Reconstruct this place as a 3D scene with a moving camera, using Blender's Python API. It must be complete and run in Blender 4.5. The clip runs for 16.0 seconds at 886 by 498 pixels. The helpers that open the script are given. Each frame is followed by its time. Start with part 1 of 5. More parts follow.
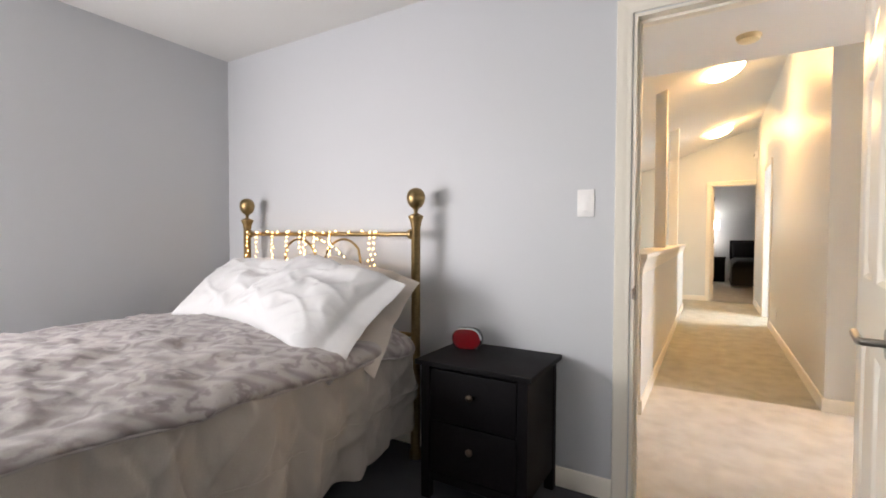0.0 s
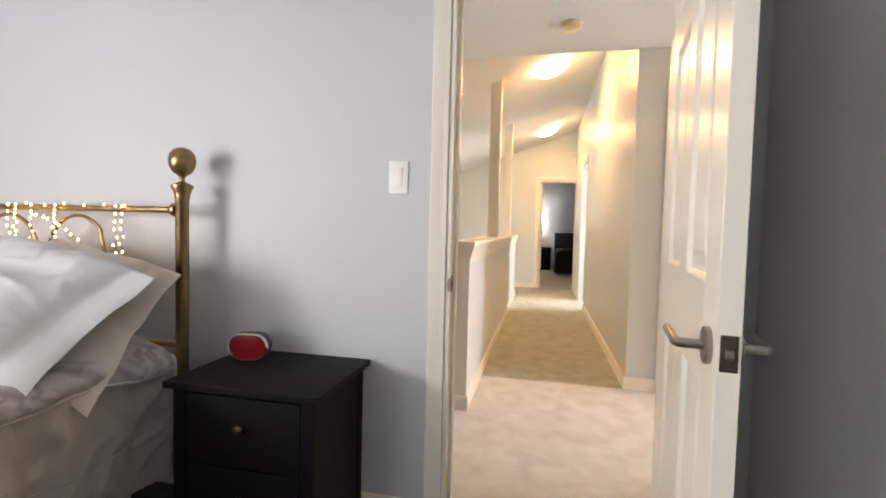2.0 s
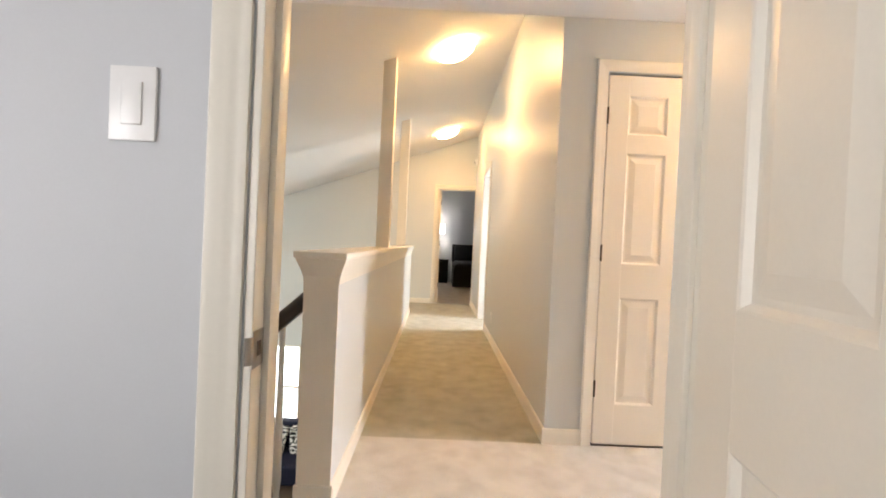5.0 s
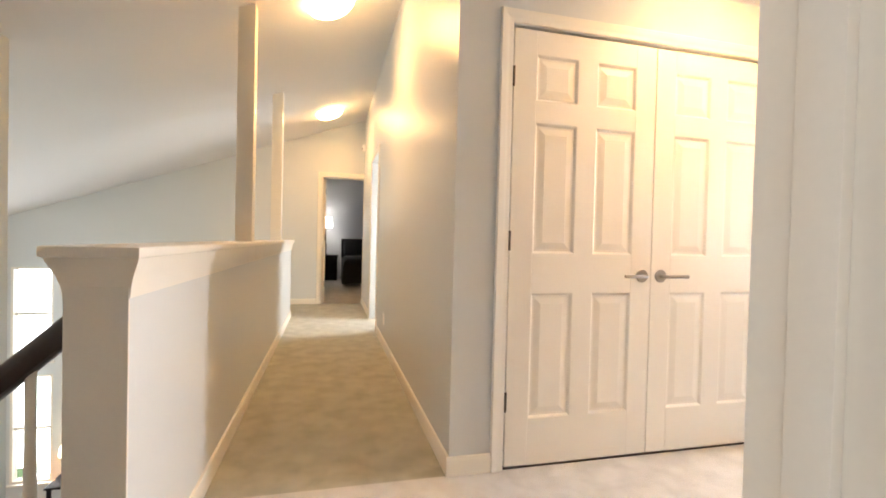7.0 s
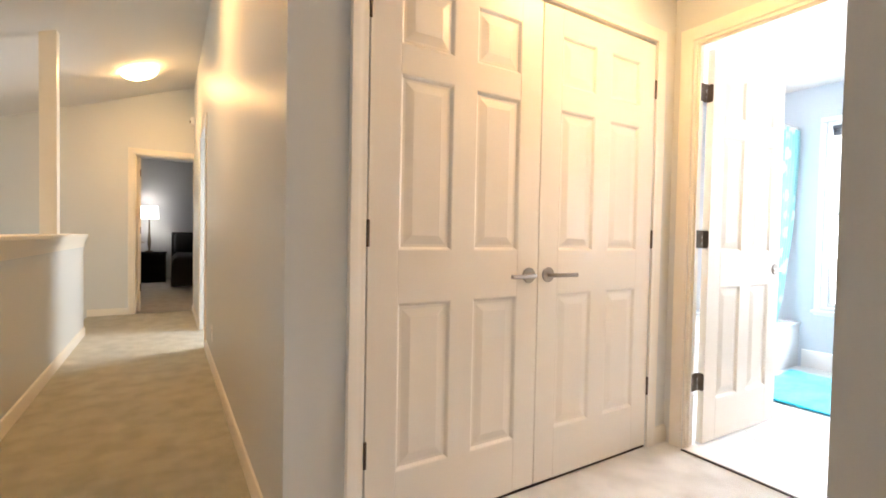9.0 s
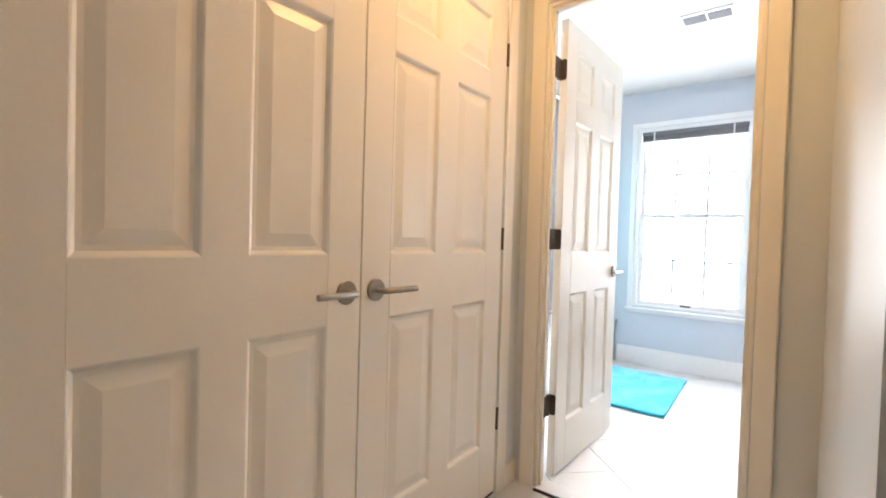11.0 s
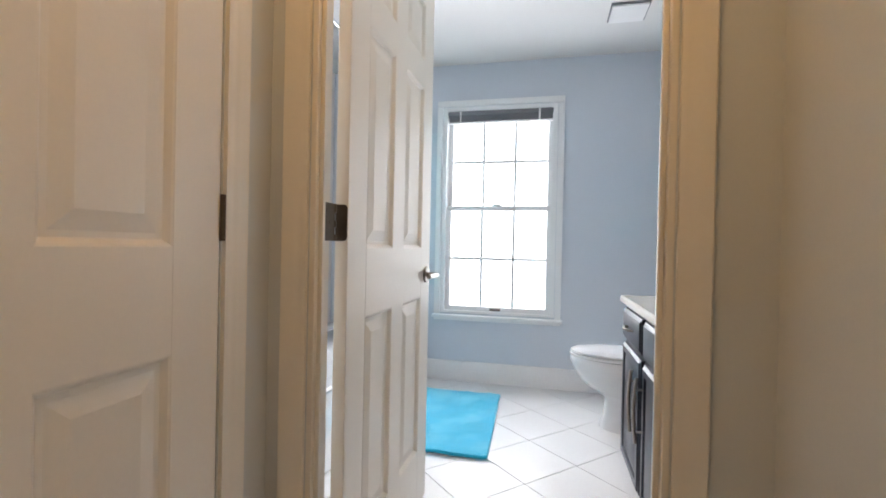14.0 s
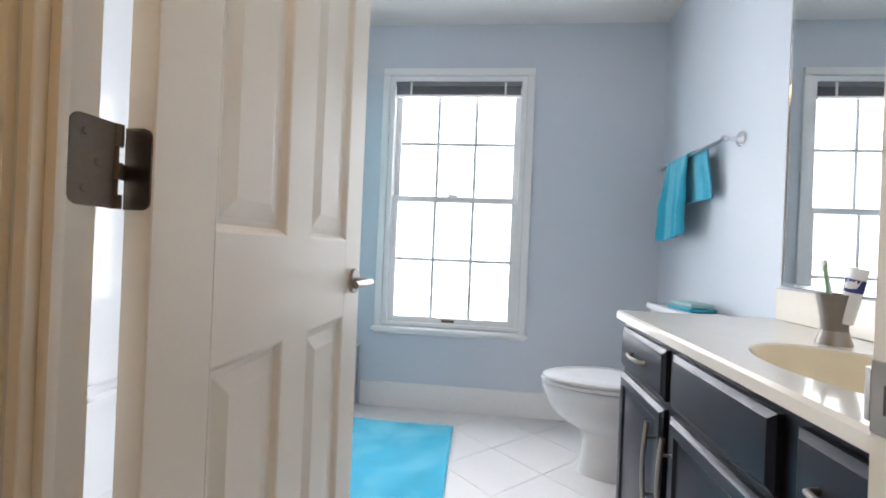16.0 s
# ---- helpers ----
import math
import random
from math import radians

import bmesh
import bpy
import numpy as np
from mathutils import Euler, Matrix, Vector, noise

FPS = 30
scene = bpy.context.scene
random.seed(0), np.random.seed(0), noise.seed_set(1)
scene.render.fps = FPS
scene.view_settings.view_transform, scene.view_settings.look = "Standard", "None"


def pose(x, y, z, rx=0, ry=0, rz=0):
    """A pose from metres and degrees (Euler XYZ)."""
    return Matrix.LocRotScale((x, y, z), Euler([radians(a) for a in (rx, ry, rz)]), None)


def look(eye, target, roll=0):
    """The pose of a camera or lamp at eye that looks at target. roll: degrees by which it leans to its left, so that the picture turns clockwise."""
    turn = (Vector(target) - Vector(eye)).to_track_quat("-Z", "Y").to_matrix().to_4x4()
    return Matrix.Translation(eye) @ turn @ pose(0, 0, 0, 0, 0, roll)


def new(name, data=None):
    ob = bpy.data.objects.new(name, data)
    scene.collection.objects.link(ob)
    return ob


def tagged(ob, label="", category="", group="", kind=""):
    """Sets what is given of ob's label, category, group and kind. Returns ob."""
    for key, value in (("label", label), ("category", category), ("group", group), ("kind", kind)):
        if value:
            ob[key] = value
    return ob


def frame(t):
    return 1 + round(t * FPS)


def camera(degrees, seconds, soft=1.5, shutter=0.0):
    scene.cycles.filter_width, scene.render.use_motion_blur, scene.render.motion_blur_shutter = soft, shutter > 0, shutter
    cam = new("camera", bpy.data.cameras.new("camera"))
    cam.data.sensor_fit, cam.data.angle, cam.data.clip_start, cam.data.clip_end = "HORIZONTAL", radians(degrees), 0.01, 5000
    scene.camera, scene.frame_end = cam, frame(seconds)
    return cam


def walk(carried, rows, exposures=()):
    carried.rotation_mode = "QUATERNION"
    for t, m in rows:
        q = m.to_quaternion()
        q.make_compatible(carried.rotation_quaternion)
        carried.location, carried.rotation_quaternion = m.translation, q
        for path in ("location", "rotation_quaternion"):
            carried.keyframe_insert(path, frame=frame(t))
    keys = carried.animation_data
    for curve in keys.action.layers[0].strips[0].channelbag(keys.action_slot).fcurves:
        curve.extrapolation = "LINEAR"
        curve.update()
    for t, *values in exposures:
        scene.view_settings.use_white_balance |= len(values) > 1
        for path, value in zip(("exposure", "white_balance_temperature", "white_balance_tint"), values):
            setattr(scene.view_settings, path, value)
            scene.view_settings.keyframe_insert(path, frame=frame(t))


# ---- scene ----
cam = camera(88.9, 16.0, 1.8)
PATH = [
    (0, (-0.9, -3.727, 1.115), (-1.92, -2.007, 1.061), 0.2),
    (0.5, (-0.887, -3.631, 1.104), (-1.759, -1.832, 1.028), 0.0),
    (1, (-0.868, -3.53, 1.102), (-1.593, -1.669, 1.005), 0.1),
    (1.5, (-0.852, -3.414, 1.094), (-1.434, -1.503, 0.991), 0.6),
    (2, (-0.859, -3.296, 1.081), (-1.282, -1.343, 0.992), 1.4),
    (2.5, (-0.878, -3.16, 1.081), (-1.179, -1.184, 1.013), 2.0),
    (3, (-0.873, -3.044, 1.077), (-1.107, -1.058, 1.04), 2.4),
    (3.2, (-0.906, -2.937, 1.08), (-1.1, -0.946, 1.066), 2.6),
    (5.5, (-0.881, -2.339, 1.056), (-0.763, -0.343, 1.027), 2.5),
    (6, (-0.883, -2.189, 1.045), (-0.632, -0.205, 1.015), 2.3),
    (6.5, (-0.84, -2.053, 1.045), (-0.472, -0.087, 1.013), 1.8),
    (7, (-0.793, -1.923, 1.044), (-0.303, 0.015, 1.01), 1.4),
    (7.5, (-0.752, -1.803, 1.041), (-0.131, 0.098, 1.002), 1.3),
    (8, (-0.711, -1.664, 1.053), (0.056, 0.182, 0.999), 1.1),
    (8.5, (-0.649, -1.532, 1.052), (0.259, 0.248, 0.995), 1.0),
    (9, (-0.558, -1.398, 1.045), (0.484, 0.308, 0.994), 1.1),
    (9.2, (-0.519, -1.346, 1.052), (0.57, 0.331, 1.0), 1.1),
    (11.5, (0.051, -0.868, 1.044), (1.739, 0.203, 1.009), 1.8),
    (12, (0.198, -0.811, 1.036), (1.968, 0.12, 1.011), 1.8),
    (12.5, (0.331, -0.765, 1.035), (2.167, 0.029, 1.013), 1.7),
    (13, (0.456, -0.694, 1.026), (2.348, -0.044, 1.008), 1.9),
    (13.5, (0.602, -0.658, 1.011), (2.526, -0.112, 1.002), 1.4),
    (14, (0.757, -0.622, 1.009), (2.711, -0.173, 0.996), 1.2),
    (14.5, (0.903, -0.588, 1.01), (2.87, -0.213, 0.998), 1.1),
    (15, (1.06, -0.562, 1.006), (3.033, -0.242, 0.998), 1.0),
    (15.5, (1.198, -0.528, 0.998), (3.18, -0.261, 0.996), 1.5),
    (16, (1.328, -0.521, 0.987), (3.316, -0.297, 0.989), 2.4),
]
walk(cam, [(t, look(eye, target, roll)) for t, eye, target, roll in PATH],
     exposures=[(0, 0.6), (3, 0.55), (5.5, 0.5), (7, 0.4), (9, 0.12), (11.5, -0.75), (12.5, -1.2), (14.5, -1.4), (16, -1.52)])

# ---- world, sun and large lights ----
world = bpy.data.worlds.new("world")
scene.world = world
world.use_nodes = True
wn = world.node_tree.nodes
sky = wn.new("ShaderNodeTexSky")
sky.sky_type = "NISHITA"
sky.sun_disc = False
sky.sun_elevation = radians(38)
sky.sun_rotation = radians(180)
wn["Background"].inputs["Strength"].default_value = 0.12
world.node_tree.links.new(sky.outputs[0], wn["Background"].inputs["Color"])
sun_data = bpy.data.lights.new("sun", "SUN")
sun_data.energy = 1.0
sun_data.angle = radians(12)
sun_data.color = (1.0, 0.95, 0.88)
sun = new("sun", sun_data)
sun.matrix_world = look((0, -14, 12), (0, 0, 0))


def area(name, eye, target, w, h, watts, colour):
    data = bpy.data.lights.new(name, "AREA")
    data.shape = "RECTANGLE"
    data.size, data.size_y, data.energy, data.color = w, h, watts, colour
    ob = new(name, data)
    ob.matrix_world = look(eye, target)
    return ob


def bulb(name, place, watts, colour, radius=0.06):
    data = bpy.data.lights.new(name, "POINT")
    data.energy, data.color, data.shadow_soft_size = watts, colour, radius
    ob = new(name, data)
    ob.location = place
    return ob


WARM = (1.0, 0.485, 0.138)
DAY = (0.91, 0.925, 1.0)


def disc(name, eye, target, size, watts, colour):
    ob = area(name, eye, target, size, size, watts, colour)
    ob.data.shape = "DISK"
    return ob


area("bedroom_window_daylight", (-3.80, -4.40, 1.15), (-1.9, -2.3, 1.10), 0.80, 1.15, 43, (1.0, 0.95, 0.965))
area("bedroom_back_daylight", (-3.05, -6.28, 1.35), (-2.6, -1.7, 1.20), 1.20, 1.20, 18, (1.0, 0.95, 0.965))
area("bath_window_daylight", (4.20, -0.25, 1.30), (2.0, -0.25, 1.30), 0.80, 1.56, 215, DAY)
area("living_window_daylight", (-4.75, 5.50, -0.9), (-3.25, 2.0, -1.0), 0.44, 3.0, 40, DAY)
area("living_side_daylight", (-6.0, 1.8, -0.1), (-2.0, 1.8, 0.6), 2.3, 2.1, 38, DAY)
area("side_room_daylight", (1.30, 3.62, 1.2), (-1.3, 3.62, 0.1), 0.8, 1.6, 60, (0.95, 0.97, 1.0))
disc("hall_lamp_glow", (-0.795, 1.49, 2.645), (-0.80, 1.49, 0.0), 0.26, 13, WARM)
disc("hall_lamp_glow_far", (-0.795, 4.43, 2.645), (-0.80, 4.43, 0.0), 0.26, 10, WARM)
disc("landing_lamp_glow", (1.05, -0.45, 2.205), (1.05, -0.45, 0.0), 0.26, 3.3, WARM)
bulb("far_lamp_glow", (-0.88, 9.85, 1.46), 7, (1.0, 0.92, 0.82), 0.08)
bulb("living_lamp_glow", (-4.08, 5.22, -1.88), 8, WARM)

# ---- materials ----


def shade(name, colour, rough=0.5, metal=0.0, spread=0.06, scale=3.0, fine=60.0, bump=0.1, bump_scale=None, spec=0.5, coat=0.0, sheen=0.0, depth=0.002):
    """A surface with broad and fine variation of its colour, its gloss and its relief."""
    m = bpy.data.materials.new(name)
    m.use_nodes = True
    n, l = m.node_tree.nodes, m.node_tree.links
    b = n["Principled BSDF"]
    co = n.new("ShaderNodeTexCoord")
    broad, small = n.new("ShaderNodeTexNoise"), n.new("ShaderNodeTexNoise")
    broad.inputs["Scale"].default_value, broad.inputs["Detail"].default_value = scale, 4
    small.inputs["Scale"].default_value, small.inputs["Detail"].default_value = fine, 6
    l.new(co.outputs["Object"], broad.inputs["Vector"])
    l.new(co.outputs["Object"], small.inputs["Vector"])
    add = n.new("ShaderNodeMath")
    add.operation = "ADD"
    l.new(broad.outputs["Fac"], add.inputs[0])
    l.new(small.outputs["Fac"], add.inputs[1])
    ramp = n.new("ShaderNodeMapRange")
    ramp.inputs["From Min"].default_value, ramp.inputs["From Max"].default_value = 0.6, 1.4
    ramp.inputs["To Min"].default_value, ramp.inputs["To Max"].default_value = 1 - spread, 1 + spread
    l.new(add.outputs[0], ramp.inputs["Value"])
    mul = n.new("ShaderNodeVectorMath")
    mul.operation = "SCALE"
    mul.inputs[0].default_value = colour
    l.new(ramp.outputs[0], mul.inputs["Scale"])
    l.new(mul.outputs[0], b.inputs["Base Color"])
    r = n.new("ShaderNodeMapRange")
    r.inputs["To Min"].default_value, r.inputs["To Max"].default_value = max(0.02, rough * 0.85), min(1, rough * 1.15)
    l.new(broad.outputs["Fac"], r.inputs["Value"])
    l.new(r.outputs[0], b.inputs["Roughness"])
    b.inputs["Metallic"].default_value = metal
    b.inputs["Specular IOR Level"].default_value = spec
    b.inputs["Coat Weight"].default_value = coat
    b.inputs["Sheen Weight"].default_value = sheen
    if bump:
        bn = n.new("ShaderNodeBump")
        bn.inputs["Strength"].default_value, bn.inputs["Distance"].default_value = bump, depth
        src = small
        if bump_scale:
            src = n.new("ShaderNodeTexNoise")
            src.inputs["Scale"].default_value, src.inputs["Detail"].default_value = bump_scale, 5
            l.new(co.outputs["Object"], src.inputs["Vector"])
        l.new(src.outputs["Fac"], bn.inputs["Height"])
        l.new(bn.outputs["Normal"], b.inputs["Normal"])
    return m


def glowing(name, colour, strength):
    m = bpy.data.materials.new(name)
    m.use_nodes = True
    b = m.node_tree.nodes["Principled BSDF"]
    b.inputs["Base Color"].default_value = (*colour, 1)
    b.inputs["Emission Color"].default_value = (*colour, 1)
    b.inputs["Emission Strength"].default_value = strength
    return m


def mixed(m, other, kind, scale, low, high, stretch=(1, 1, 1)):
    """Lays a second colour into a surface by a noise or wave pattern."""
    n, l = m.node_tree.nodes, m.node_tree.links
    b = n["Principled BSDF"]
    old = b.inputs["Base Color"].links[0].from_socket
    co, mp = n.new("ShaderNodeTexCoord"), n.new("ShaderNodeMapping")
    mp.inputs["Scale"].default_value = stretch
    l.new(co.outputs["Object"], mp.inputs["Vector"])
    tex = n.new(kind)
    tex.inputs["Scale"].default_value = scale
    l.new(mp.outputs[0], tex.inputs["Vector"])
    out = tex.outputs["Fac"] if "Fac" in tex.outputs else tex.outputs[0]
    rg = n.new("ShaderNodeMapRange")
    rg.inputs["From Min"].default_value, rg.inputs["From Max"].default_value = low, high
    l.new(out, rg.inputs["Value"])
    mx = n.new("ShaderNodeMix")
    mx.data_type = "RGBA"
    l.new(rg.outputs[0], mx.inputs["Factor"])
    l.new(old, mx.inputs["A"])
    mx.inputs["B"].default_value = (*other, 1)
    l.new(mx.outputs["Result"], b.inputs["Base Color"])
    return m



def strokes(m, other):
    """Rows of slanted brush strokes: bands whose slant flips from row to row, broken up by noise."""
    n, l = m.node_tree.nodes, m.node_tree.links
    b = n["Principled BSDF"]
    old = b.inputs["Base Color"].links[0].from_socket
    co, mp = n.new("ShaderNodeTexCoord"), n.new("ShaderNodeMapping")
    mp.inputs["Rotation"].default_value = (0, 0, 0.35)
    l.new(co.outputs["Object"], mp.inputs["Vector"])
    warp = n.new("ShaderNodeTexNoise")
    warp.inputs["Scale"].default_value, warp.inputs["Detail"].default_value = 9.0, 6
    l.new(mp.outputs[0], warp.inputs["Vector"])
    sep = n.new("ShaderNodeSeparateXYZ")
    l.new(mp.outputs[0], sep.inputs[0])

    def calc(op, a, c, d=None):
        k = n.new("ShaderNodeMath")
        k.operation = op
        for socket, v in zip(k.inputs, (a, c, d)):
            if v is None:
                continue
            if isinstance(v, (int, float)):
                socket.default_value = v
            else:
                l.new(v, socket)
        return k.outputs[0]

    rows = calc("PINGPONG", calc("MULTIPLY_ADD", warp.outputs["Fac"], 0.22, sep.outputs["X"]), 0.075)
    slant = calc("MULTIPLY_ADD", rows, 1.1, sep.outputs["Y"])
    slant = calc("ADD", slant, calc("MULTIPLY", sep.outputs["Z"], 1.0))
    bands = calc("PINGPONG", calc("MULTIPLY_ADD", warp.outputs["Fac"], 0.30, slant), 0.055)
    rg = n.new("ShaderNodeMapRange")
    rg.inputs["From Min"].default_value, rg.inputs["From Max"].default_value = 0.016, 0.044
    l.new(bands, rg.inputs["Value"])
    fade = n.new("ShaderNodeTexNoise")
    fade.inputs["Scale"].default_value, fade.inputs["Detail"].default_value = 3.0, 4
    l.new(mp.outputs[0], fade.inputs["Vector"])
    mx = n.new("ShaderNodeMix")
    mx.data_type = "RGBA"
    l.new(calc("MULTIPLY", rg.outputs[0], calc("MULTIPLY_ADD", fade.outputs["Fac"], 1.3, 0.05)), mx.inputs["Factor"])
    l.new(old, mx.inputs["A"])
    mx.inputs["B"].default_value = (*other, 1)
    l.new(mx.outputs["Result"], b.inputs["Base Color"])
    return m


M_WALL_BED = shade("grey_wall_paint", (0.56, 0.57, 0.59), 0.55, spread=0.02, scale=1.2, fine=220, bump=0.12, depth=0.001)
M_WALL_HALL = shade("pale_wall_paint", (0.63, 0.645, 0.635), 0.38, spread=0.025, scale=1.0, fine=220, bump=0.10, depth=0.001, spec=0.28)
M_WALL_BATH = shade("pale_blue_wall_paint", (0.555, 0.60, 0.655), 0.5, spread=0.02, scale=1.2, fine=220, bump=0.1, depth=0.001)
M_CEIL = shade("ceiling_paint", (0.74, 0.73, 0.71), 0.8, spread=0.02, scale=1.0, fine=180, bump=0.25, depth=0.002)
M_TRIM = shade("trim_paint", (0.80, 0.755, 0.665), 0.32, spread=0.02, scale=4, fine=120, bump=0.05, depth=0.0008)
M_DOOR = shade("door_paint", (0.82, 0.765, 0.675), 0.30, spread=0.02, scale=3, fine=140, bump=0.08, depth=0.0008)
M_CARPET = shade("carpet", (0.70, 0.68, 0.64), 0.95, spread=0.10, scale=5.5, fine=240, bump=0.9, bump_scale=330, spec=0.1, sheen=0.3, depth=0.006)
mixed(M_CARPET, (0.58, 0.555, 0.51), "ShaderNodeTexNoise", 7.5, 0.40, 0.70)
# same carpet as the landing's; its dimmer light and pile lie are in the colour
M_CARPET_PASSAGE_DIM = shade("carpet_passage_dimmed", (0.47, 0.46, 0.375), 0.95, spread=0.16, scale=5.5, fine=240, bump=0.9, bump_scale=330, spec=0.1, sheen=0.3, depth=0.006)
mixed(M_CARPET_PASSAGE_DIM, (0.37, 0.36, 0.28), "ShaderNodeTexNoise", 7.5, 0.40, 0.68)
M_WINDOW_TRIM = shade("window_paint", (0.80, 0.81, 0.81), 0.35, spread=0.02, scale=4, fine=120, bump=0.05, depth=0.0008)
M_CARPET_DARK = shade("bedroom_carpet", (0.10, 0.10, 0.11), 0.95, spread=0.2, scale=6, fine=240, bump=0.9, bump_scale=300, spec=0.1, depth=0.006)
M_BRASS = shade("aged_brass", (0.32, 0.23, 0.11), 0.33, 1.0, spread=0.25, scale=9, fine=70, bump=0.05)
M_NICKEL = shade("brushed_nickel", (0.36, 0.325, 0.285), 0.30, 1.0, spread=0.06, scale=20, fine=200, bump=0.04)
M_HINGE = shade("dull_nickel", (0.13, 0.10, 0.075), 0.42, 1.0, spread=0.12, scale=20, fine=160, bump=0.06)
M_CHROME = shade("chrome", (0.80, 0.81, 0.83), 0.08, 1.0, spread=0.02, bump=0)
M_BLACKWOOD = shade("black_brown_wood", (0.008, 0.007, 0.008), 0.55, spread=0.3, scale=7, fine=90, bump=0.14, spec=0.10)
M_HANDRAIL = shade("dark_stained_handrail_wood", (0.022, 0.012, 0.009), 0.3, spread=0.3, scale=8, fine=60, bump=0.08)
M_LINEN = shade("white_cotton", (0.64, 0.635, 0.635), 0.85, spread=0.03, scale=5, fine=300, bump=0.25, bump_scale=26, spec=0.2, sheen=0.2, depth=0.006)
# white pillowcase cotton; the beige is its shaded side put into the colour
M_LINEN_SHADED = shade("shaded_cotton", (0.55, 0.49, 0.43), 0.85, spread=0.06, scale=5, fine=300, bump=0.25, bump_scale=24, spec=0.2, sheen=0.2, depth=0.006)
M_SKIRT = shade("bed_skirt_cotton", (0.43, 0.385, 0.335), 0.85, spread=0.06, scale=4, fine=260, bump=0.3, bump_scale=18, spec=0.2, sheen=0.2, depth=0.008)
M_DUVET = shade("taupe_duvet", (0.40, 0.365, 0.35), 0.68, spread=0.10, scale=6, fine=260, bump=0.5, bump_scale=13, spec=0.25, sheen=0.25, depth=0.012)
strokes(M_DUVET, (0.20, 0.165, 0.168))
M_DUVET_PIPE = shade("duvet_piping", (0.40, 0.36, 0.34), 0.8, spread=0.05, bump=0.1)
M_RED = shade("red_clock_face", (0.20, 0.003, 0.008), 0.22, spread=0.15, bump=0, spec=0.3, coat=0.1)
M_PLASTIC_WHITE = shade("white_plastic", (0.80, 0.79, 0.78), 0.3, spread=0.02, bump=0.03)
M_PLASTIC_CREAM = shade("yellowed_plastic", (0.70, 0.58, 0.34), 0.4, spread=0.05, bump=0.03)
M_PLASTIC_BLACK = shade("black_plastic", (0.015, 0.015, 0.017), 0.35, spread=0.1, bump=0.03)
M_PORCELAIN = shade("porcelain", (0.83, 0.83, 0.83), 0.08, spread=0.01, bump=0, coat=0.5)
M_COUNTER = shade("cultured_marble", (0.86, 0.81, 0.72), 0.12, spread=0.03, scale=6, fine=30, bump=0, coat=0.4)
M_SINK = shade("cream_sink_bowl", (0.84, 0.73, 0.52), 0.14, spread=0.03, scale=5, fine=30, bump=0, coat=0.4)
M_VANITY = shade("dark_navy_vanity_paint", (0.010, 0.011, 0.019), 0.30, spread=0.2, scale=6, fine=80, bump=0.06, spec=0.22)
M_TOWEL = shade("turquoise_terry", (0.02, 0.30, 0.42), 0.95, spread=0.14, scale=9, fine=260, bump=0.9, bump_scale=260, spec=0.1, sheen=0.4, depth=0.004)
M_RUG = shade("turquoise_bath_mat", (0.015, 0.40, 0.60), 0.95, spread=0.16, scale=7, fine=220, bump=0.9, bump_scale=200, spec=0.1, sheen=0.4, depth=0.006)
mixed(M_RUG, (0.10, 0.50, 0.66), "ShaderNodeTexNoise", 5.0, 0.46, 0.66)
M_TOWEL_PALE = shade("pale_aqua_terry", (0.45, 0.66, 0.66), 0.95, spread=0.1, scale=9, fine=260, bump=0.8, bump_scale=260, spec=0.1, depth=0.004)
M_TILE = shade("white_floor_tile", (0.82, 0.81, 0.80), 0.22, spread=0.03, scale=2.5, fine=60, bump=0.04)
M_GROUT = shade("tile_grout", (0.72, 0.72, 0.72), 0.8, spread=0.08, scale=5, fine=120, bump=0.2)
M_BLIND = shade("grey_blind_slats", (0.16, 0.165, 0.18), 0.5, spread=0.08, bump=0.03)
M_CURTAIN = shade("aqua_shower_curtain", (0.64, 0.78, 0.79), 0.7, spread=0.12, scale=5, fine=120, bump=0.15)
mixed(M_CURTAIN, (0.30, 0.58, 0.62), "ShaderNodeTexVoronoi", 7.0, 0.30, 0.42)
M_NAVY = shade("navy_upholstery", (0.012, 0.013, 0.028), 0.8, spread=0.2, scale=6, fine=200, bump=0.3, spec=0.2)
M_BLACK_BEDDING = shade("black_bedding", (0.012, 0.012, 0.014), 0.7, spread=0.2, scale=6, fine=160, bump=0.3, spec=0.3)
M_PATTERN = shade("black_and_white_cushion_fabric", (0.72, 0.70, 0.66), 0.85, spread=0.04, scale=6, fine=200, bump=0.2)
mixed(M_PATTERN, (0.012, 0.012, 0.014), "ShaderNodeTexWave", 7.0, 0.55, 0.62)
M_PATTERN.node_tree.nodes["Wave Texture"].wave_type = "RINGS"
M_PATTERN.node_tree.nodes["Wave Texture"].inputs["Distortion"].default_value = 9.0
M_PATTERN.node_tree.nodes["Wave Texture"].inputs["Detail Scale"].default_value = 2.2
M_CUP = shade("grey_brown_tumbler", (0.20, 0.175, 0.155), 0.35, spread=0.06, bump=0.03)
M_PASTE = shade("blue_toothpaste_print", (0.02, 0.03, 0.16), 0.3, spread=0.05, bump=0)
M_GREEN = shade("green_brush_handle", (0.25, 0.42, 0.22), 0.35, spread=0.05, bump=0)
# dark colour that stands in for the shade in gaps and holes
M_GAP_SHADE = shade("gap_and_hole_shade", (0.05, 0.035, 0.028), 0.8, spread=0.2, bump=0.1)
M_LAWN = shade("lawn", (0.06, 0.10, 0.03), 0.95, spread=0.3, scale=0.5, fine=30, bump=0.5)
M_WOODFLOOR = shade("living_room_floor", (0.22, 0.15, 0.10), 0.4, spread=0.2, scale=3, fine=40, bump=0.1)
M_SHADE_WARM = glowing("lit_lamp_shade", (1.0, 0.80, 0.50), 2.2)
